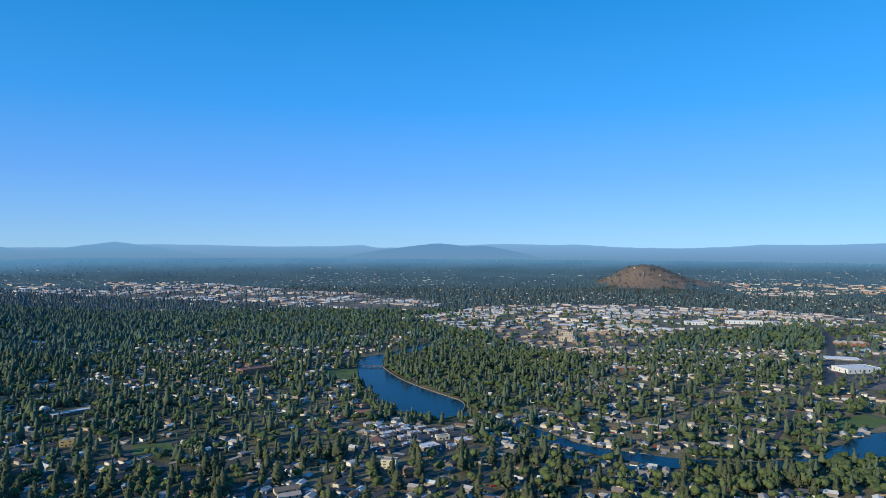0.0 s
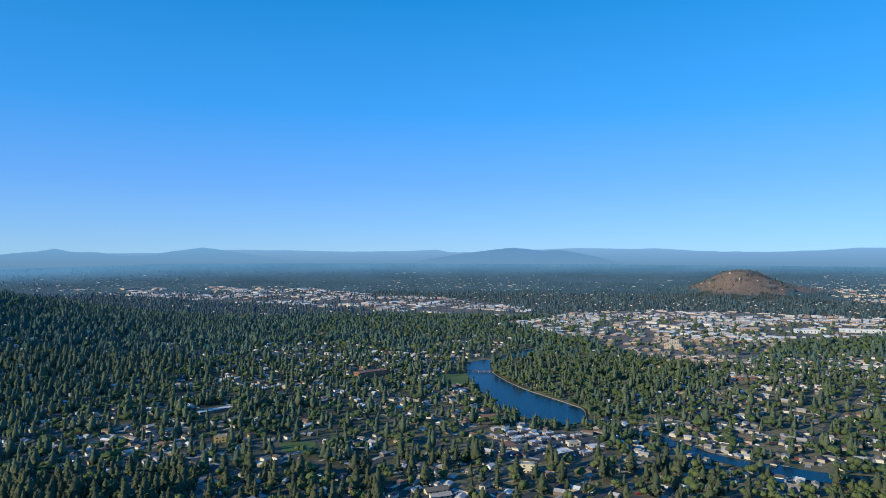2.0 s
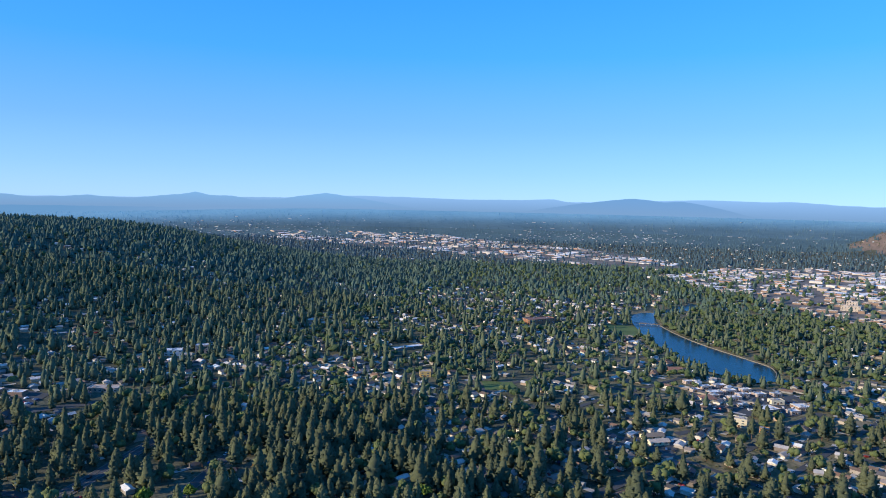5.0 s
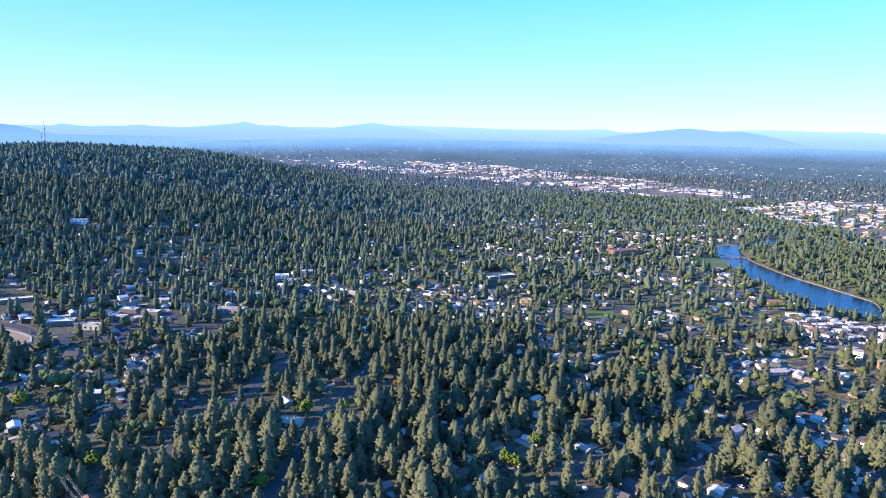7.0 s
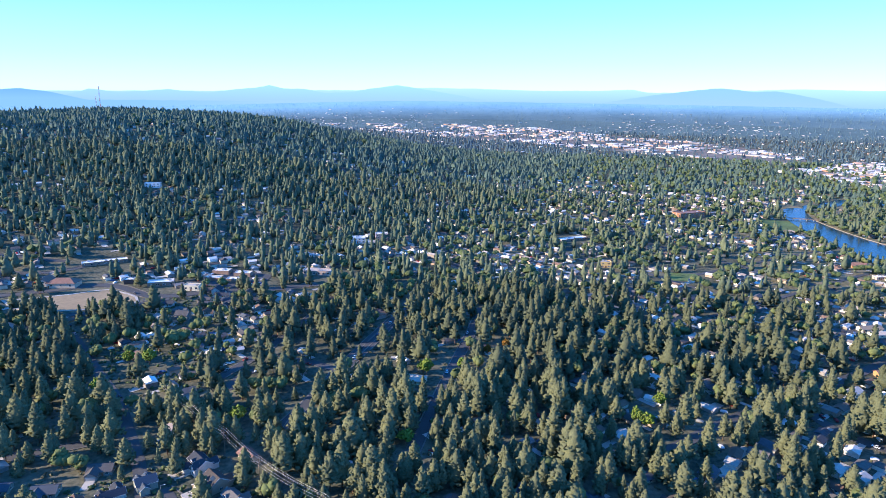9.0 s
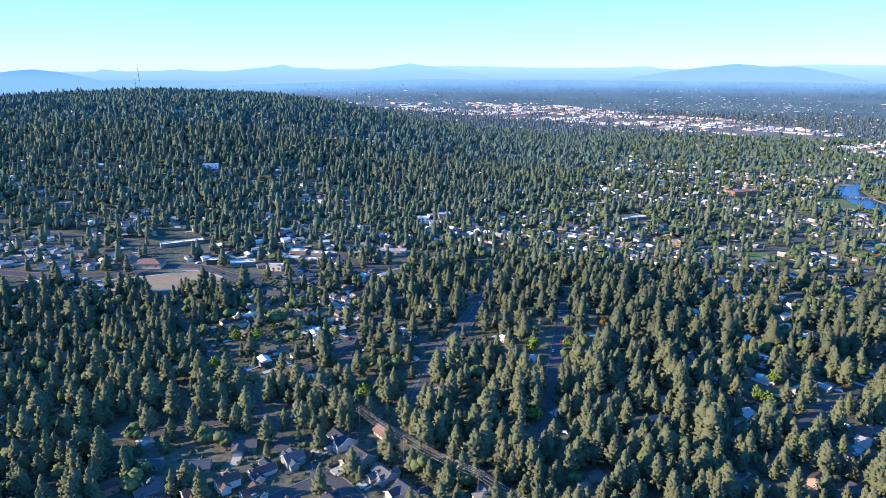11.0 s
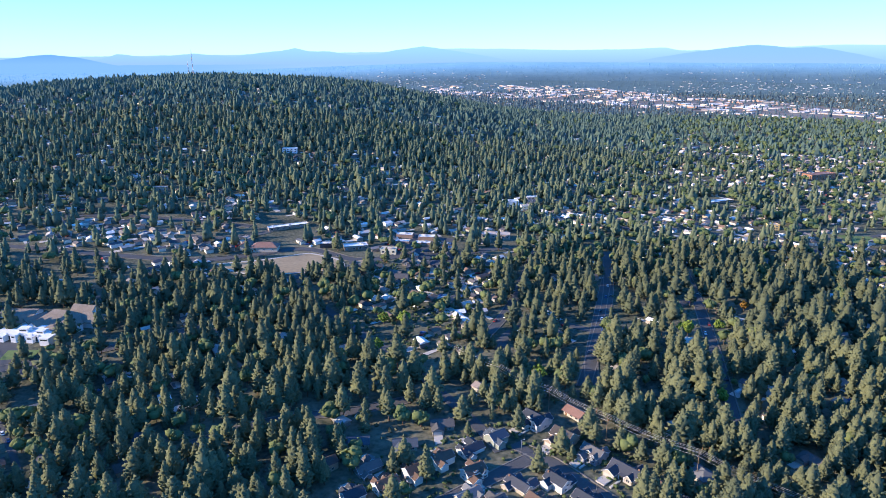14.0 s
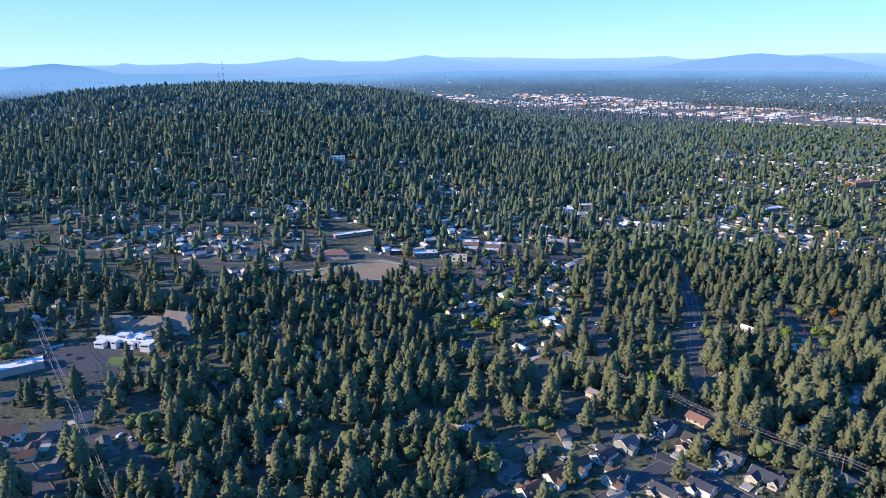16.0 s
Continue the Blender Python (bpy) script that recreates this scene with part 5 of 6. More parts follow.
far_blocks("far_houses", fx, fy, [(rng.uniform(3.2, 5.6), rng.uniform(2.7, 3.9), rng.uniform(2.2, 3.4)) for _ in fx], True, M_WALLS, M_ROOFS, "small pitched-roof houses half hidden among trees", "houses")

# their drives and yards
V, F = [], []
for x, y in zip(fx, fy):
    if math.hypot(x + 235, y + 94) < 1300:
        a = radians(62 + 90 * int(rng.integers(4)))
        c, s_ = math.cos(a), math.sin(a)
        l, w = rng.uniform(5, 9), rng.uniform(1.6, 3.2)
        q = [(x + c * (8 + u) - s_ * v, y + s_ * (8 + u) + c * v) for u, v in ((-l, -w), (l, -w), (l, w), (-l, w))]
        F.append([len(V) + i for i in range(4)])
        V += [(px, py, z_at(px, py) + 0.35) for px, py in q]
tagged(new("driveways", array_mesh("driveways", V, F, [M_CONCRETE])), "pale concrete drives beside the houses", "driveway", kind="stuff")

# town blocks
tx, ty = scatter(21, 900, 3700, 0.3)
keep = built(tx, ty) & (np.hypot(tx - 1030, ty - 3280) > 330) & (rng.random(len(tx)) < np.where(inside(DOWNTOWN, tx, ty), 0.55, 0.30) * np.clip(2.2 * patchy(tx, ty, 75.0, 1.0) - 0.4, np.where(inside(DOWNTOWN, tx, ty), 0.35, 0.03), 1.3)) & clear(tx, ty, 3.0)
tx, ty = tx[keep], ty[keep]
town = inside(DOWNTOWN, tx, ty)
order = np.argsort(reach(tx, ty) + 5000 * ~town)
tx, ty, town = tx[order], ty[order], town[order]
N_TOWN = 100
for i in range(N_TOWN):
    w, d, h = rng.uniform(10, 20), rng.uniform(12, 20), rng.choice([2.8, 3.2, 3.6, 5.0])
    flat_building(tx[i], ty[i], w, d, h, 62 - 90 + 90 * int(rng.integers(2)) + rng.normal(0, 3), M_SHOPWALL, M_FLAT,
                  "flat-roofed downtown block with pale roof and shopfronts", 1, "building", units=1, windows=False)
sizes = []
for x, y, t in zip(tx[N_TOWN:], ty[N_TOWN:], town[N_TOWN:]):
    big = 1.0 if t else rng.choice([0.8, 1.0, 2.0])
    sizes.append((rng.uniform(7, 16) * big, rng.uniform(6, 12) * big, rng.choice([2.0, 2.3, 2.6, 3.2, 5.0])))
far_blocks("far_buildings", tx[N_TOWN:], ty[N_TOWN:], sizes, False, M_SHOPWALL, M_FLAT, "pale flat-roofed shops, warehouses and offices far off", "buildings")
px_, py_ = scatter(42, 3450, 4450, 0.45)
keep = (rng.random(len(px_)) < (0.8 * patchy(px_, py_, 300, 4.0) ** 2 + 0.04) * np.clip((4420 - reach(px_, py_)) / 700, 0.1, 1)) & (np.hypot(px_ - 1030, py_ - 3280) > 350)
px_, py_ = px_[keep], py_[keep]
far_blocks("plain_buildings", px_, py_, [(rng.uniform(3, 6) * rng.choice([1, 1, 1, 1, 2.5]), rng.uniform(2, 4), rng.uniform(1.2, 2.0)) for _ in px_], False, M_FARWALL, M_FARTOWN, "scattered pale buildings far out on the plain", "buildings")

# ------------------------------------------------------------ trees
TUFT_V = np.array([(1, 0, 0), (-0.5, 0.87, 0), (-0.5, -0.87, 0), (0, 0, 1), (0, 0, -1)], float)
TUFT_F = np.array([(0, 1, 3), (1, 2, 3), (2, 0, 3), (1, 0, 4), (2, 1, 4), (0, 2, 4)])


def clumps(centres, sizes, flat, r):
    """Ragged tufts of needles or leaves."""
    n = len(centres)
    base, tris = TUFT_V * 1.12, TUFT_F
    m = len(base)
    v = base[None] * (1 + r.uniform(-0.38, 0.38, (n, m, 1)))
    v = v * np.stack([sizes, sizes, sizes * flat], -1)[:, None]
    a = r.uniform(0, 2 * math.pi, n)
    c, s = np.cos(a)[:, None], np.sin(a)[:, None]
    tilt = r.normal(0, 0.35, (n, 1))
    x, y, z = v[..., 0], v[..., 1], v[..., 2]
    z = z + tilt * x
    v = np.stack([c * x - s * y, s * x + c * y, z], -1) + centres[:, None]
    f = tris[None] + m * np.arange(n)[:, None, None]
    return v.reshape(-1, 3), f.reshape(-1, 3)


def pine_crown(n, r, wide=1.0, base=0.24, size=1.0, rows=5, sides=7):
    """A ponderosa crown for a tree one unit high: a lobed, ragged body and branch tips all over it."""
    p1, p2, p3 = r.uniform(0, 6.28, 3)

    def spread(u, a):
        body = 0.205 * wide * (1 - u) ** 0.67 * (0.68 + 0.32 * np.minimum(1, 4.5 * u))
        return body * (1 + 0.12 * np.sin(2 * a + p1 + 4 * u) + 0.09 * np.sin(3 * a + p2 + 11 * u) + 0.06 * np.sin(5 * a + p3 + 19 * u))

    V, F = [(0, 0, base + 0.03)], []
    for k in range(rows):
        u = 0.9 * (k / rows) ** 0.9
        for i in range(sides):
            a = 2 * math.pi * (i + 0.5 * (k % 2) + r.uniform(-0.25, 0.25)) / sides
            q = spread(u, a) * r.uniform(0.58, 0.9)
            V.append((q * math.cos(a), q * math.sin(a), base + (1 - base) * u - 0.25 * q + r.uniform(-0.025, 0.025)))
    V.append((0, 0, 0.97))
    top = len(V) - 1
    for i in range(sides):
        j = (i + 1) % sides
        F.append((0, 1 + j, 1 + i))
        for k in range(rows - 1):
            a, b = 1 + k * sides, 1 + (k + 1) * sides
            F += [(a + i, a + j, b + j), (a + i, b + j, b + i)]
        a = 1 + (rows - 1) * sides
        F.append((a + i, a + j, top))
    V, F = np.array(V, float), np.array(F)
    u = np.concatenate([np.sort(r.random(n - 2) ** 1.1), [0.94, 0.98]])
    a = np.arange(n) * 2.39996 + r.normal(0, 0.5, n)
    rad = spread(u, a) * r.uniform(0.62, 1.08, n)
    cen = np.stack([rad * np.cos(a), rad * np.sin(a), base + (1 - base) * u * 0.97 - rad * 0.2], -1)
    s = (0.022 + 0.024 * (1 - u) + r.uniform(-0.009, 0.012, n)) * size
    # branch tips: three-sided spikes that point outwards and up
    out = np.stack([np.cos(a), np.sin(a), 0.35 + 1.4 * u], -1) + r.normal(0, 0.4, (n, 3))
    out /= np.linalg.norm(out, axis=1)[:, None]
    e = np.cross(out, r.normal(0, 1, (n, 3)))
    e /= np.linalg.norm(e, axis=1)[:, None]
    g = np.cross(out, e)
    s = s[:, None]
    tri = [cen - out * s * 0.4 + s * (math.cos(t) * e + math.sin(t) * g) * r.uniform(0.75, 1.25, (n, 1)) for t in (0, 2.094, 4.189)]
    v = np.stack(tri + [cen + out * s * r.uniform(0.7, 1.3, (n, 1))], 1).reshape(-1, 3)
    f = (np.array([(0, 1, 3), (1, 2, 3), (2, 0, 3)])[None] + 4 * np.arange(n)[:, None, None]).reshape(-1, 3)
    return np.concatenate([V, v]), np.concatenate([F, f + len(V)])


def tiered_pine(r, tiers, sides, wide=1.0, base=0.14):
    """A far pine: ragged, drooping tiers of branches under a blunt top."""
    V, F = [], []
    for k in range(tiers):
        u, n = k / tiers, len(V)
        rad = 0.2 * wide * (1 - u) ** 0.62 * (0.78 + 0.22 * min(1, 4 * u)) * r.uniform(0.85, 1.15)
        ph, cx, cy = r.uniform(0, 6.28), r.uniform(-0.02, 0.02), r.uniform(-0.02, 0.02)
        for i in range(sides):
            a = ph + 2 * math.pi * (i + r.uniform(-0.3, 0.3)) / sides
            q = rad * (r.uniform(0.95, 1.3) if i % 2 else r.uniform(0.6, 0.95))
            V.append((cx + q * math.cos(a), cy + q * math.sin(a), base + (1 - base) * u - 0.25 * q + r.uniform(-0.03, 0.03)))
        V.append((cx, cy, min(1.0, base + (1 - base) * (u + 1.75 / tiers)) if k < tiers - 1 else 1.0))
        F += [(n + i, n + (i + 1) % sides, n + sides) for i in range(sides)]
    return np.array(V), np.array(F)


GOLD = (1 + 5 ** 0.5) / 2
ICO_V = np.array([(-1, GOLD, 0), (1, GOLD, 0), (-1, -GOLD, 0), (1, -GOLD, 0), (0, -1, GOLD), (0, 1, GOLD), (0, -1, -GOLD), (0, 1, -GOLD), (GOLD, 0, -1), (GOLD, 0, 1), (-GOLD, 0, -1), (-GOLD, 0, 1)]) / math.hypot(1, GOLD)
ICO_F = np.array([(0, 11, 5), (0, 5, 1), (0, 1, 7), (0, 7, 10), (0, 10, 11), (1, 5, 9), (5, 11, 4), (11, 10, 2), (10, 7, 6), (7, 1, 8), (3, 9, 4), (3, 4, 2), (3, 2, 6), (3, 6, 8), (3, 8, 9), (4, 9, 5), (2, 4, 11), (6, 2, 10), (8, 6, 7), (9, 8, 1)])


def lobed_crown(r, lobes):
    """A far broad-leaved crown of a few lumpy lobes."""
    V, F = [], []
    for k in range(lobes):
        a, q = 6.28 * k / lobes + r.uniform(-0.5, 0.5), (0.17 if lobes > 1 else 0.0)
        v = ICO_V * r.uniform(0.72, 1.25, (12, 1)) * (0.27 if lobes > 1 else 0.38) * np.array([1, 1, 0.95])
        F.append(ICO_F + 12 * k)
        V.append(v + np.array([q * math.cos(a), q * math.sin(a), 0.52 + r.uniform(-0.06, 0.16)]))
    return np.concatenate(V), np.concatenate(F)


def leaf_crown(n, r, size=1.0):
    """Tufts of a round broad-leaved crown for a tree one unit high."""
    d = r.normal(0, 1, (n, 3))
    d /= np.linalg.norm(d, axis=1)[:, None]
    rad = r.uniform(0.55, 1.0, n) ** 0.6
    lump = 1 + 0.22 * np.sin(3 * d[:, 0] + 4 * d[:, 1]) + 0.15 * np.sin(5 * d[:, 2] + 2)
    cen = d * (rad * lump)[:, None] * np.array([0.36, 0.36, 0.33]) + np.array([0, 0, 0.62])
    return clumps(cen, r.uniform(0.07, 0.12, n) * size, 0.8, r)


def trunk_arrays(h, r0, sides=6, r=None, limbs=0):
    """A tapered trunk with a few limbs."""
    V, F = [], []
    def tube(p0, p1, a, b):
        p0, p1 = np.array(p0), np.array(p1)
        w = (p1 - p0) / np.linalg.norm(p1 - p0)
        e = np.cross(w, (0.3, 0.9, 0.1))
        e /= np.linalg.norm(e)
        g = np.cross(w, e)
        n = len(V)
        for q, rad in ((p0, a), (p1, b)):
            for i in range(sides):
                t = 2 * math.pi * i / sides
                V.append(q + rad * (math.cos(t) * e + math.sin(t) * g))
        for i in range(sides):
            j = (i + 1) % sides
            F.append((n + i, n + j, n + sides + j))
            F.append((n + i, n + sides + j, n + sides + i))
    tube((0, 0, -0.03), (0, 0, h * 0.5), r0, r0 * 0.75)
    tube((0, 0, h * 0.5), (0.004, 0, h), r0 * 0.75, r0 * 0.2)
    for i in range(limbs):
        u, a = 0.2 + 0.6 * (i + 0.5) / limbs, i * 2.4
        q = 0.11 * (1.1 - u)
        tube((0, 0, u * h), (q * math.cos(a), q * math.sin(a), u * h + 0.02), r0 * 0.3, r0 * 0.1)
    return np.array(V), np.array(F)


def cone_tree(r, sides=6):
    """A far conifer of two ragged tiers."""
    V, F = [], []
    for z0, z1, rad in ((0.10, 0.72, 0.17), (0.5, 1.0, 0.115)):
        n = len(V)
        for i in range(sides):
            a = 2 * math.pi * (i + r.uniform(-0.25, 0.25)) / sides
            q = rad * r.uniform(0.7, 1.25)
            V.append((q * math.cos(a), q * math.sin(a), z0 + r.uniform(-0.06, 0.06)))
        V.append((r.uniform(-0.02, 0.02), r.uniform(-0.02, 0.02), z1))
        F += [(n + i, n + (i + 1) % sides, n + sides) for i in range(sides)]
    return np.array(V), np.array(F)


def plant(name, variants, x, y, h, wide, mats, label, category, smooth=False):
    """Many trees joined into one mesh, each turned and scaled by itself."""
    r = np.random.default_rng(len(x))
    pick = r.integers(len(variants), size=len(x))
    V, F, I, n = [], [], [], 0
    for k, (v, f, idx) in enumerate(variants):
        w = np.where(pick == k)[0]
        if not len(w):
            continue
        a = r.uniform(0, 2 * math.pi, len(w))
        c, s = np.cos(a)[:, None], np.sin(a)[:, None]
        hw, ww = h[w][:, None], (h[w] * wide[w])[:, None]
        X = ww * (c * v[None, :, 0] - s * v[None, :, 1]) + x[w][:, None]
        Y = ww * (s * v[None, :, 0] + c * v[None, :, 1]) + y[w][:, None]
        Z = hw * v[None, :, 2] + land_height(x[w], y[w])[:, None]
        V.append(np.stack([X, Y, Z], -1).reshape(-1, 3))
        F.append((f[None] + n + len(v) * np.arange(len(w))[:, None, None]).reshape(-1, 3))
        I.append(np.tile(idx, len(w)))
        n += len(w) * len(v)
    ob = new(name, array_mesh(name, np.concatenate(V), np.concatenate(F), mats, np.concatenate(I), smooth))
    return tagged(ob, label, category, kind="stuff")


def joined(crown, trunk=None):
    v, f = crown
    idx = np.zeros(len(f), int)
    if trunk is not None:
        f = np.concatenate([f, trunk[1] + len(v)])
        v = np.concatenate([v, trunk[0]])
        idx = np.concatenate([idx, np.ones(len(trunk[1]), int)])
    return v, f, idx


vr = np.random.default_rng(3)
x1_, y1_ = scatter(8.2, 210, 640, 0.62)
x2_, y2_ = scatter(8.4, 640, 1250, 0.65)
x3_, y3_ = scatter(10.0, 1250, 2100, 0.65)
x4_, y4_ = scatter(20.0, 2100, 4560)


def grown(x, y, margin):
    k = (rng.random(len(x)) < woods(x, y)) & clear(x, y, margin)
    x, y = x[k], y[k]
    k = np.ones(len(x), bool)
    for hx0, hy0, hr in PLOTS:
        k &= (x - hx0) ** 2 + (y - hy0) ** 2 > hr * hr
    return x[k], y[k]


def leafy(x, y):
    """Share of broad-leaved trees."""
    p = 0.10 + 0.0 * x
    p = np.where((x > -600) & (y > 430), 0.42, p)
    p = np.where((x < -560) & (y < 420), 0.16, p)
    p = np.where(inside(ROWS_OF_HOMES, x, y), 0.5, p)
    p = np.where(np.hypot(x + 1690, y - 1070) < 850, 0.09, p)
    p = np.where((x > 0) & (y > 500), 0.58, p)
    return p


x1_, y1_ = grown(x1_, y1_, 1.5)
x2_, y2_ = grown(x2_, y2_, 2.0)
x3_, y3_ = grown(x3_, y3_, 2.0)
k4 = rng.random(len(x4_)) < woods(x4_, y4_)
x4_, y4_ = x4_[k4], y4_[k4]


def heights(n, mean, dev, lo, hi):
    return np.clip(rng.normal(mean, dev, n), lo, hi)


# nearest zone: single trees first
lf = rng.random(len(x1_)) < leafy(x1_, y1_)
cx, cy = x1_[~lf], y1_[~lf]
o = np.argsort(reach(cx, cy))
cx, cy = cx[o], cy[o]
N_PINES, N_LEAFY = 290, 60
pines = []
for k in range(6):
    t = new("pine_tree")
    v, f = trunk_arrays(0.95, 0.014, 6, limbs=6)
    tr = new("trunk", array_mesh("trunk", v, f, [M_BARK], smooth=True))
    v, f = pine_crown(460, vr, (1.05, 0.88, 1.25, 1.0, 1.15, 0.85)[k], (0.16, 0.22, 0.14, 0.3, 0.2, 0.25)[k], 0.82, 7, 10)
    cr = new("crown", array_mesh("crown", v, f, [M_PINE], smooth=True))
    for q in (tr, cr):
        q.parent = t
    tagged(t, ("tall ponderosa pine with a full dense crown", "slender ponderosa pine with a narrow crown", "broad ponderosa pine with a low wide crown",
               "ponderosa pine with bare lower trunk and high crown", "dense dark green ponderosa pine", "slim young ponderosa pine")[k], "pine tree", "pines of the near wood")
    pines.append(t)
hh = heights(len(cx), 16.5, 4.6, 6, 26) * np.where((cx > -430) & (cy < 430), 1.1, 1.0)
for i in range(N_PINES):
    k = i if i < 6 else int(rng.integers(6))
    m = pose(cx[i], cy[i], z_at(cx[i], cy[i]), 0, 0, float(rng.uniform(0, 360)))
    ob = pines[i] if i < 6 else copy_thing(pines[k], m)
    wide = hh[i] * float(rng.uniform(0.95, 1.4))
    ob.matrix_basis = m @ Matrix.Diagonal((wide, wide, hh[i], 1))
SHAPES = ((1.05, .17), (0.88, .22), (1.25, .15), (1.0, .3), (1.15, .2), (0.85, .22))
near_pines = [joined(pine_crown(112, vr, w, b, 1.2, 5, 7), trunk_arrays(0.9, 0.014, 3)) for w, b in SHAPES]
next_pines = [joined(pine_crown(44, vr, w, b, 1.7, 4, 6), trunk_arrays(0.9, 0.014, 3)) for w, b in SHAPES]
nn = int((reach(cx, cy) < 410).sum())
for crowns, a, b, label in ((near_pines, N_PINES, nn, "dense stand of dark green ponderosa pines"), (next_pines, nn, len(cx), "dark green ponderosa pines between houses")):
    plant("pine_wood", crowns, cx[a:b], cy[a:b], hh[a:b], rng.uniform(1.0, 1.55, b - a), [M_PINE, M_BARK], label, "pine wood", True)

lx, ly = x1_[lf], y1_[lf]
o = np.argsort(reach(lx, ly))
lx, ly = lx[o], ly[o]
lh = heights(len(lx), 9.5, 2.2, 5, 14)
leafs = []
for k in range(3):
    t = new("broadleaf_tree")
    v, f = trunk_arrays(0.6, 0.02, 6, limbs=5)
    tr = new("trunk", array_mesh("trunk", v, f, [M_BARK], smooth=True))
    v, f = leaf_crown(190, vr, 0.8)
    cr = new("crown", array_mesh("crown", v, f, [M_LEAF if k < 2 else M_AUTUMN], smooth=True))
    for q in (tr, cr):
        q.parent = t
    tagged(t, ("round green garden tree beside a house", "spreading yellow-green shade tree", "small garden tree turning orange")[k], "tree", "garden trees")
    leafs.append(t)
for i in range(N_LEAFY):
    k = i if i < 3 else (2 if rng.random() < 0.04 else int(rng.integers(2)))
    m = pose(lx[i], ly[i], z_at(lx[i], ly[i]), 0, 0, float(rng.uniform(0, 360)))
    ob = leafs[i] if i < 3 else copy_thing(leafs[k], m)
    ob.matrix_basis = m @ Matrix.Diagonal((lh[i], lh[i], lh[i], 1))
bright = new("garden_tree")
v, f = trunk_arrays(0.6, 0.02, 6, limbs=5)
new("trunk", array_mesh("trunk", v, f, [M_BARK], smooth=True)).parent = bright
v, f = leaf_crown(230, vr, 0.72)
new("crown", array_mesh("crown", v, f, [M_LIME], smooth=True)).parent = bright
tagged(bright, "bright lime green garden tree between dark pines", "tree", "bright garden trees")
fiery = new("maple_tree")
v, f = trunk_arrays(0.6, 0.02, 6, limbs=5)
new("trunk", array_mesh("trunk", v, f, [M_BARK], smooth=True)).parent = fiery
v, f = leaf_crown(230, vr, 0.72)
new("crown", array_mesh("crown", v, f, [M_AUTUMN], smooth=True)).parent = fiery
tagged(fiery, "small maple turned bright orange among pines", "tree")
for k, (bx, by) in enumerate(BRIGHT):
    m = pose(bx, by, z_at(bx, by), 0, 0, 40.0 * k)
    ob = bright if k == 0 else copy_thing(bright, m)
    ob.matrix_basis = m @ Matrix.Diagonal((9.5 + k % 3, 9.5 + k % 3, 9.0 + k % 4, 1))
for k, (bx, by) in enumerate(FIERY):
    m = pose(bx, by, z_at(bx, by), 0, 0, 40.0 * k)
    ob = fiery if k == 0 else copy_thing(fiery, m)
    ob.matrix_basis = m @ Matrix.Diagonal((7.5, 7.5, 8.0, 1))
near_leafs = []
for _ in range(5):
    (v, f), (w, g) = lobed_crown(vr, 3), leaf_crown(26, vr, 1.05)
    near_leafs.append(joined((np.concatenate([v * np.array([1.05, 1.05, 1.08]), w]), np.concatenate([f, g + len(v)])), trunk_arrays(0.6, 0.02, 4)))
plant("garden_trees", near_leafs, lx[N_LEAFY:], ly[N_LEAFY:], lh[N_LEAFY:], rng.uniform(0.85, 1.25, len(lx) - N_LEAFY), [M_LEAF, M_BARK], "green broad-leaved garden trees between houses", "trees", True)

# middle distance
lf = rng.random(len(x2_)) < leafy(x2_, y2_)
mid_pines = [joined(pine_crown(7, vr, w, b, 2.4, 4, 6)) for w, b in ((1.0, .12), (0.85, .16), (1.2, .1), (0.9, .2), (1.05, .12), (1.1, .16))]
n = int((~lf).sum())
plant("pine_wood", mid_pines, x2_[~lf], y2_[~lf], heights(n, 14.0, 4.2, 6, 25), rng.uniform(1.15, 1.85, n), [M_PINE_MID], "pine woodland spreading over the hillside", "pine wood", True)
mid_leafs = [joined(lobed_crown(vr, 3)) for _ in range(5)]
n = int(lf.sum())
plant("garden_trees", mid_leafs, x2_[lf], y2_[lf], heights(n, 10.0, 2.5, 5, 15), rng.uniform(0.9, 1.3, n), [M_LEAF], "green shade trees among the houses", "trees")

# far
lf = rng.random(len(x3_)) < leafy(x3_, y3_)
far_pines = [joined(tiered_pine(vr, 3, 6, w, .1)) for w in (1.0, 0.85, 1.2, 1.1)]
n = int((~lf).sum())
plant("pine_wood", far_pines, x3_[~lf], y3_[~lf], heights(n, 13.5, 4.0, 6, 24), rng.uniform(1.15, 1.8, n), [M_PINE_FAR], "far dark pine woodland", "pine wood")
far_leafs = [joined(lobed_crown(vr, 1)) for _ in range(4)]
n = int(lf.sum())
plant("garden_trees", far_leafs, x3_[lf], y3_[lf], heights(n, 10.0, 2.5, 5, 15), rng.uniform(0.9, 1.3, n), [M_LEAF], "far green shade trees of the town", "trees")
cones = [joined(cone_tree(vr)) for _ in range(5)]
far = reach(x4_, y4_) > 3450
# both tree colours carry painted haze; the farther one also glows
for k, mat, tall, label in ((~far, M_TREES_HAZED, 14.0, "dark line of trees far across the town"), (far, M_HAZE, 7.0, "hazy trees scattered over the far plain")):
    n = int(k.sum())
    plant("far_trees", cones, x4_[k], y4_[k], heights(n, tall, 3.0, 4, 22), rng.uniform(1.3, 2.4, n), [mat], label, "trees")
# scrub on the cinder cone
sx, sy = rng.uniform(790, 1270, 1700), rng.uniform(3040, 3520, 1700)
k = np.hypot(sx - 1030, sy - 3280) < 240
sx, sy = sx[k], sy[k]
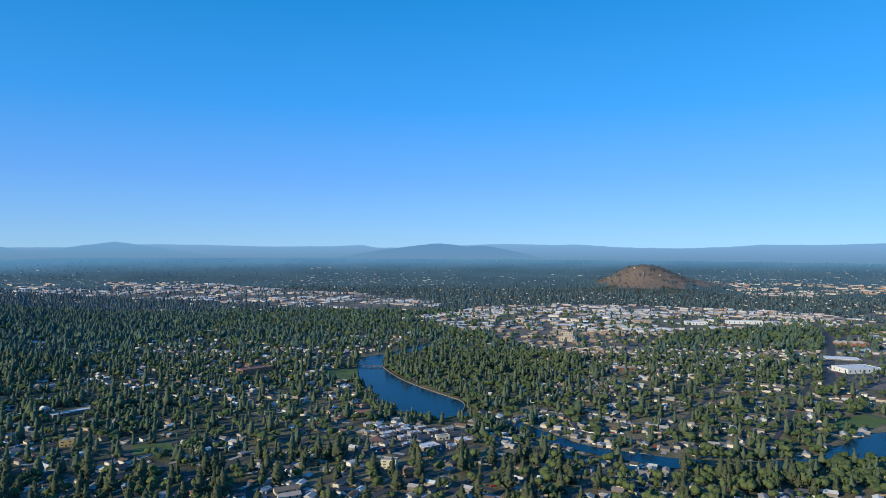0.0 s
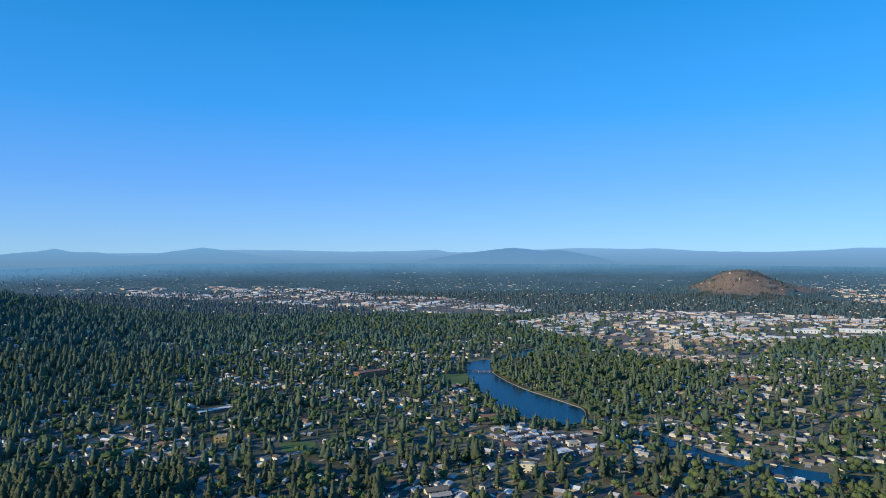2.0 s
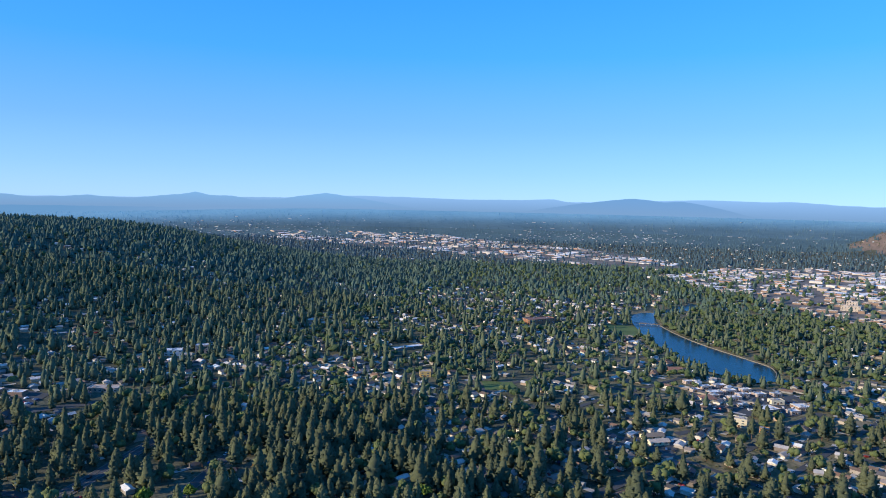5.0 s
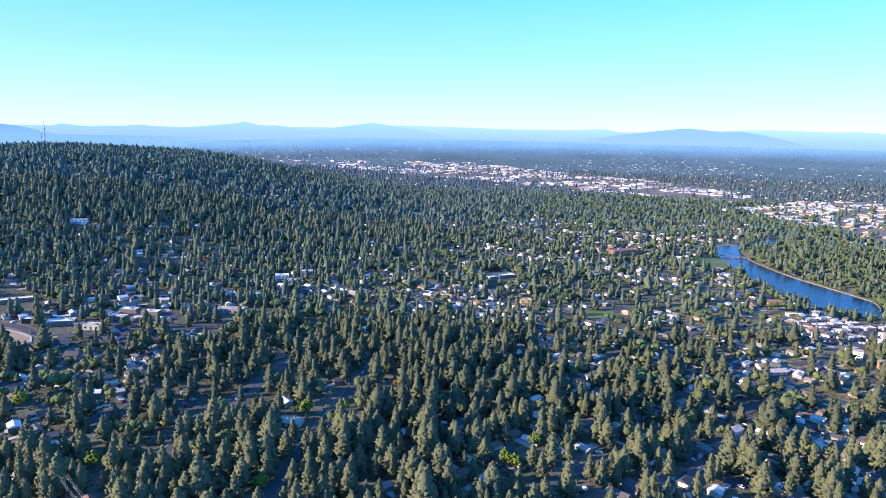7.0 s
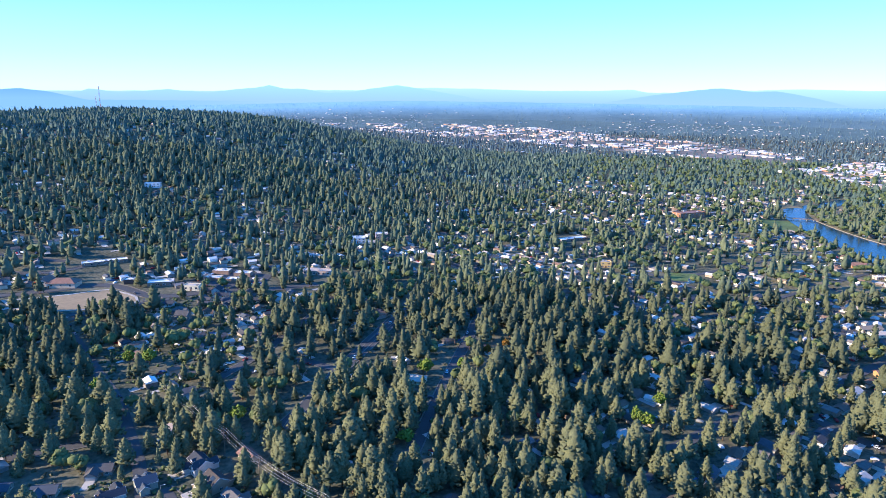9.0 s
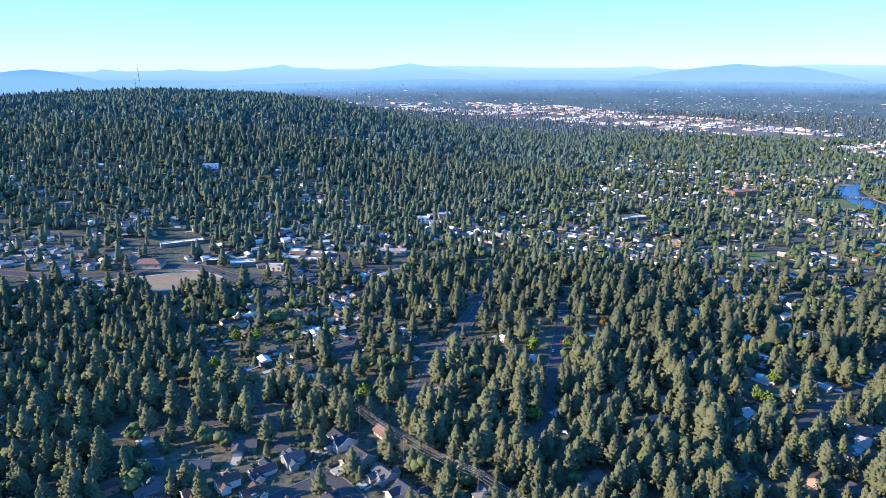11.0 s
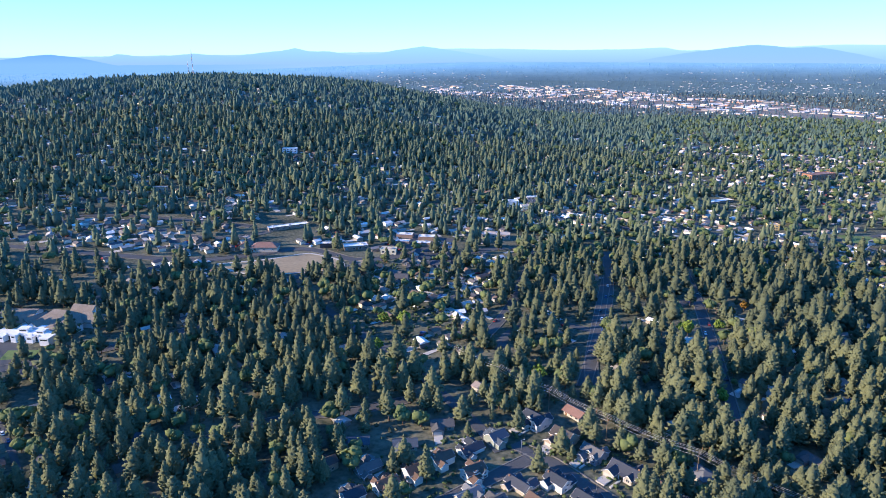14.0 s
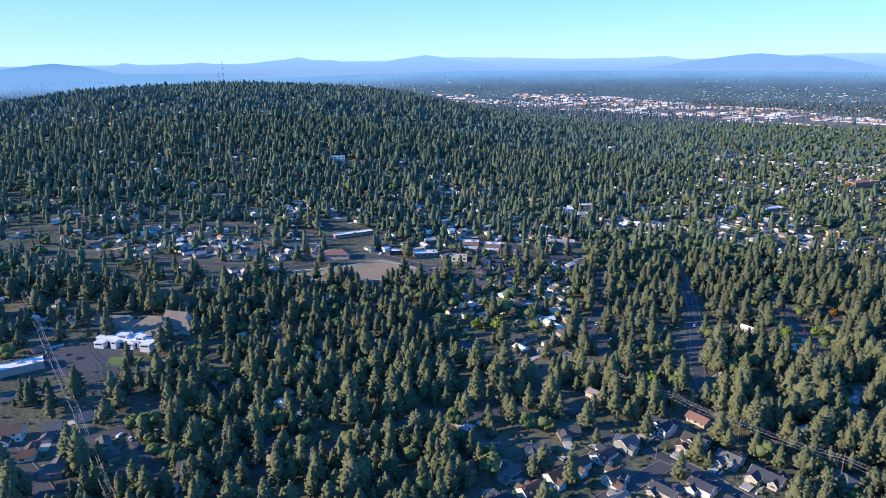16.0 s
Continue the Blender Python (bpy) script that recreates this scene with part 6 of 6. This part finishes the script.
plant("scrub", far_leafs, sx, sy, rng.uniform(2.5, 5.5, len(sx)), rng.uniform(0.9, 1.4, len(sx)), [M_SHRUB], "dark juniper scrub dotted over the red cone", "scrub")

# rows of far cars on the car parks
V, F, n = [], [], 0
for q in LOTS[:2] + LOTS[3:]:
    xs, ys = [c[0] for c in q], [c[1] for c in q]
    for i in range(int((max(xs) - min(xs)) / 3.0)):
        for j in range(int((max(ys) - min(ys)) / 11.0)):
            x, y = min(xs) + 3.0 * i, min(ys) + 11.0 * j + rng.uniform(-0.6, 0.6)
            near_wall = any(math.hypot(x - b[0], y - b[1]) < b[2] * 0.8 for b in LANDMARK_AT)
            if rng.random() < 0.4 and bool(inside(q, np.array([x]), np.array([y]))[0]) and not near_wall:
                z = z_at(x, y) + 0.3
                V += [(x + a * 0.88, y + b * 2.2, z + c) for c in (0.2, 0.9) for a, b in ((-1, -1), (1, -1), (1, 1), (-1, 1))]
                V += [(x + a * 0.7, y + b, z + 1.45) for a, b in ((-1, -1.0), (1, -1.0), (1, 0.7), (-1, 0.7))]
                for k in range(4):
                    l = (k + 1) % 4
                    F += [(n + k, n + l, n + 4 + l, n + 4 + k), (n + 4 + k, n + 4 + l, n + 8 + l, n + 8 + k)]
                F.append((n + 8, n + 9, n + 10, n + 11))
                n += 12
# and in the drives of the eastern houses
dp = np.array([q[:2] for q in PLOTS[N_HOUSES:]]).repeat(2, 0)
da, dd = rng.uniform(0, 6.28, len(dp)), rng.uniform(8.5, 11.5, len(dp))
dx_, dy_ = dp[:, 0] + dd * np.cos(da), dp[:, 1] + dd * np.sin(da)
dk = (rng.random(len(dp)) < 0.5) & (np.hypot(dp[:, 0] + 235, dp[:, 1] + 94) < 1250) & clear(dx_, dy_, 1.0)
for cx0, cy0, a in zip(dx_[dk], dy_[dk], da[dk]):
    z, co, si = z_at(cx0, cy0), math.cos(a), math.sin(a)
    loc = [(p * 2.2, q * 0.88, c) for c in (0.2, 0.9) for p, q in ((-1, -1), (1, -1), (1, 1), (-1, 1))] + [(p, q * 0.7, 1.45) for p, q in ((-1.3, -1), (0.7, -1), (0.7, 1), (-1.3, 1))]
    V += [(cx0 + co * p - si * q, cy0 + si * p + co * q, z + c) for p, q, c in loc]
    for k in range(4):
        l = (k + 1) % 4
        F += [(n + k, n + l, n + 4 + l, n + 4 + k), (n + 4 + k, n + 4 + l, n + 8 + l, n + 8 + k)]
    F.append((n + 8, n + 9, n + 10, n + 11))
    n += 12
tagged(new("parked_cars", array_mesh("parked_cars", V, F, [M_CARS])), "rows of small cars on the car parks", "cars", kind="stuff")

# parked cars along the streets
cr = random.Random(5)
spots = []
for w, line in ROADS:
    for (x0, y0), (x1, y1) in zip(line, line[1:]):
        l = math.hypot(x1 - x0, y1 - y0)
        for i in range(int(l / 9)):
            if cr.random() < 0.13:
                t, side = (i + 0.5) / max(1, int(l / 9)), cr.choice((-1, 1)) * (w / 2 - 1.2)
                x, y = x0 + (x1 - x0) * t - (y1 - y0) / l * side, y0 + (y1 - y0) * t + (x1 - x0) / l * side
                spots.append((float(reach(np.array([x]), np.array([y]))[0]), x, y, math.degrees(math.atan2(y1 - y0, x1 - x0))))
spots.sort()
for i, (_, x, y, a) in enumerate(spots[:90]):
    m = pose(x, y, z_at(x, y) + 0.32, 0, 0, a + cr.choice((0, 180)))
    if i == 0:
        car.matrix_basis = m
    else:
        copy_thing(car, m)

# shrubs and tufts under the trees
bx_, by_ = scatter(7.5, 210, 560, 0.5)
k = (rng.random(len(bx_)) < 0.30 + 0.5 * patchy(bx_, by_, 22.0, 3.0)) & clear(bx_, by_, 0.5)
bx_, by_ = bx_[k], by_[k]
for q in PLOTS[:300]:
    k = (bx_ - q[0]) ** 2 + (by_ - q[1]) ** 2 > 40
    bx_, by_ = bx_[k], by_[k]
bush = [joined(clumps(vr.normal(0, 0.5, (3, 3)) * np.array([1, 1, 0.25]) + np.array([0, 0, 0.4]), vr.uniform(0.4, 0.8, 3), 0.7, vr)) for _ in range(5)]
plant("shrubs", bush, bx_, by_, rng.uniform(0.7, 1.7, len(bx_)), rng.uniform(0.8, 1.4, len(bx_)), [M_SHRUB], "low grey-green shrubs and dry tufts on the forest floor", "shrubs")
# hedges and garden shrubs round the newer houses
gx_, gy_ = scatter(3.6, 210, 640, 0.5)
k = (inside(NEW_HOMES, gx_, gy_) | inside(ROWS_OF_HOMES, gx_, gy_)) & (rng.random(len(gx_)) < 0.42) & clear(gx_, gy_, 0.8)
gx_, gy_ = gx_[k], gy_[k]
for q in PLOTS[:300]:
    k = (gx_ - q[0]) ** 2 + (gy_ - q[1]) ** 2 > 45
    gx_, gy_ = gx_[k], gy_[k]
plant("garden_shrubs", bush, gx_, gy_, rng.uniform(0.9, 2.3, len(gx_)), rng.uniform(0.7, 1.2, len(gx_)), [M_LEAF], "clipped green shrubs and hedges between house plots", "shrubs", True)
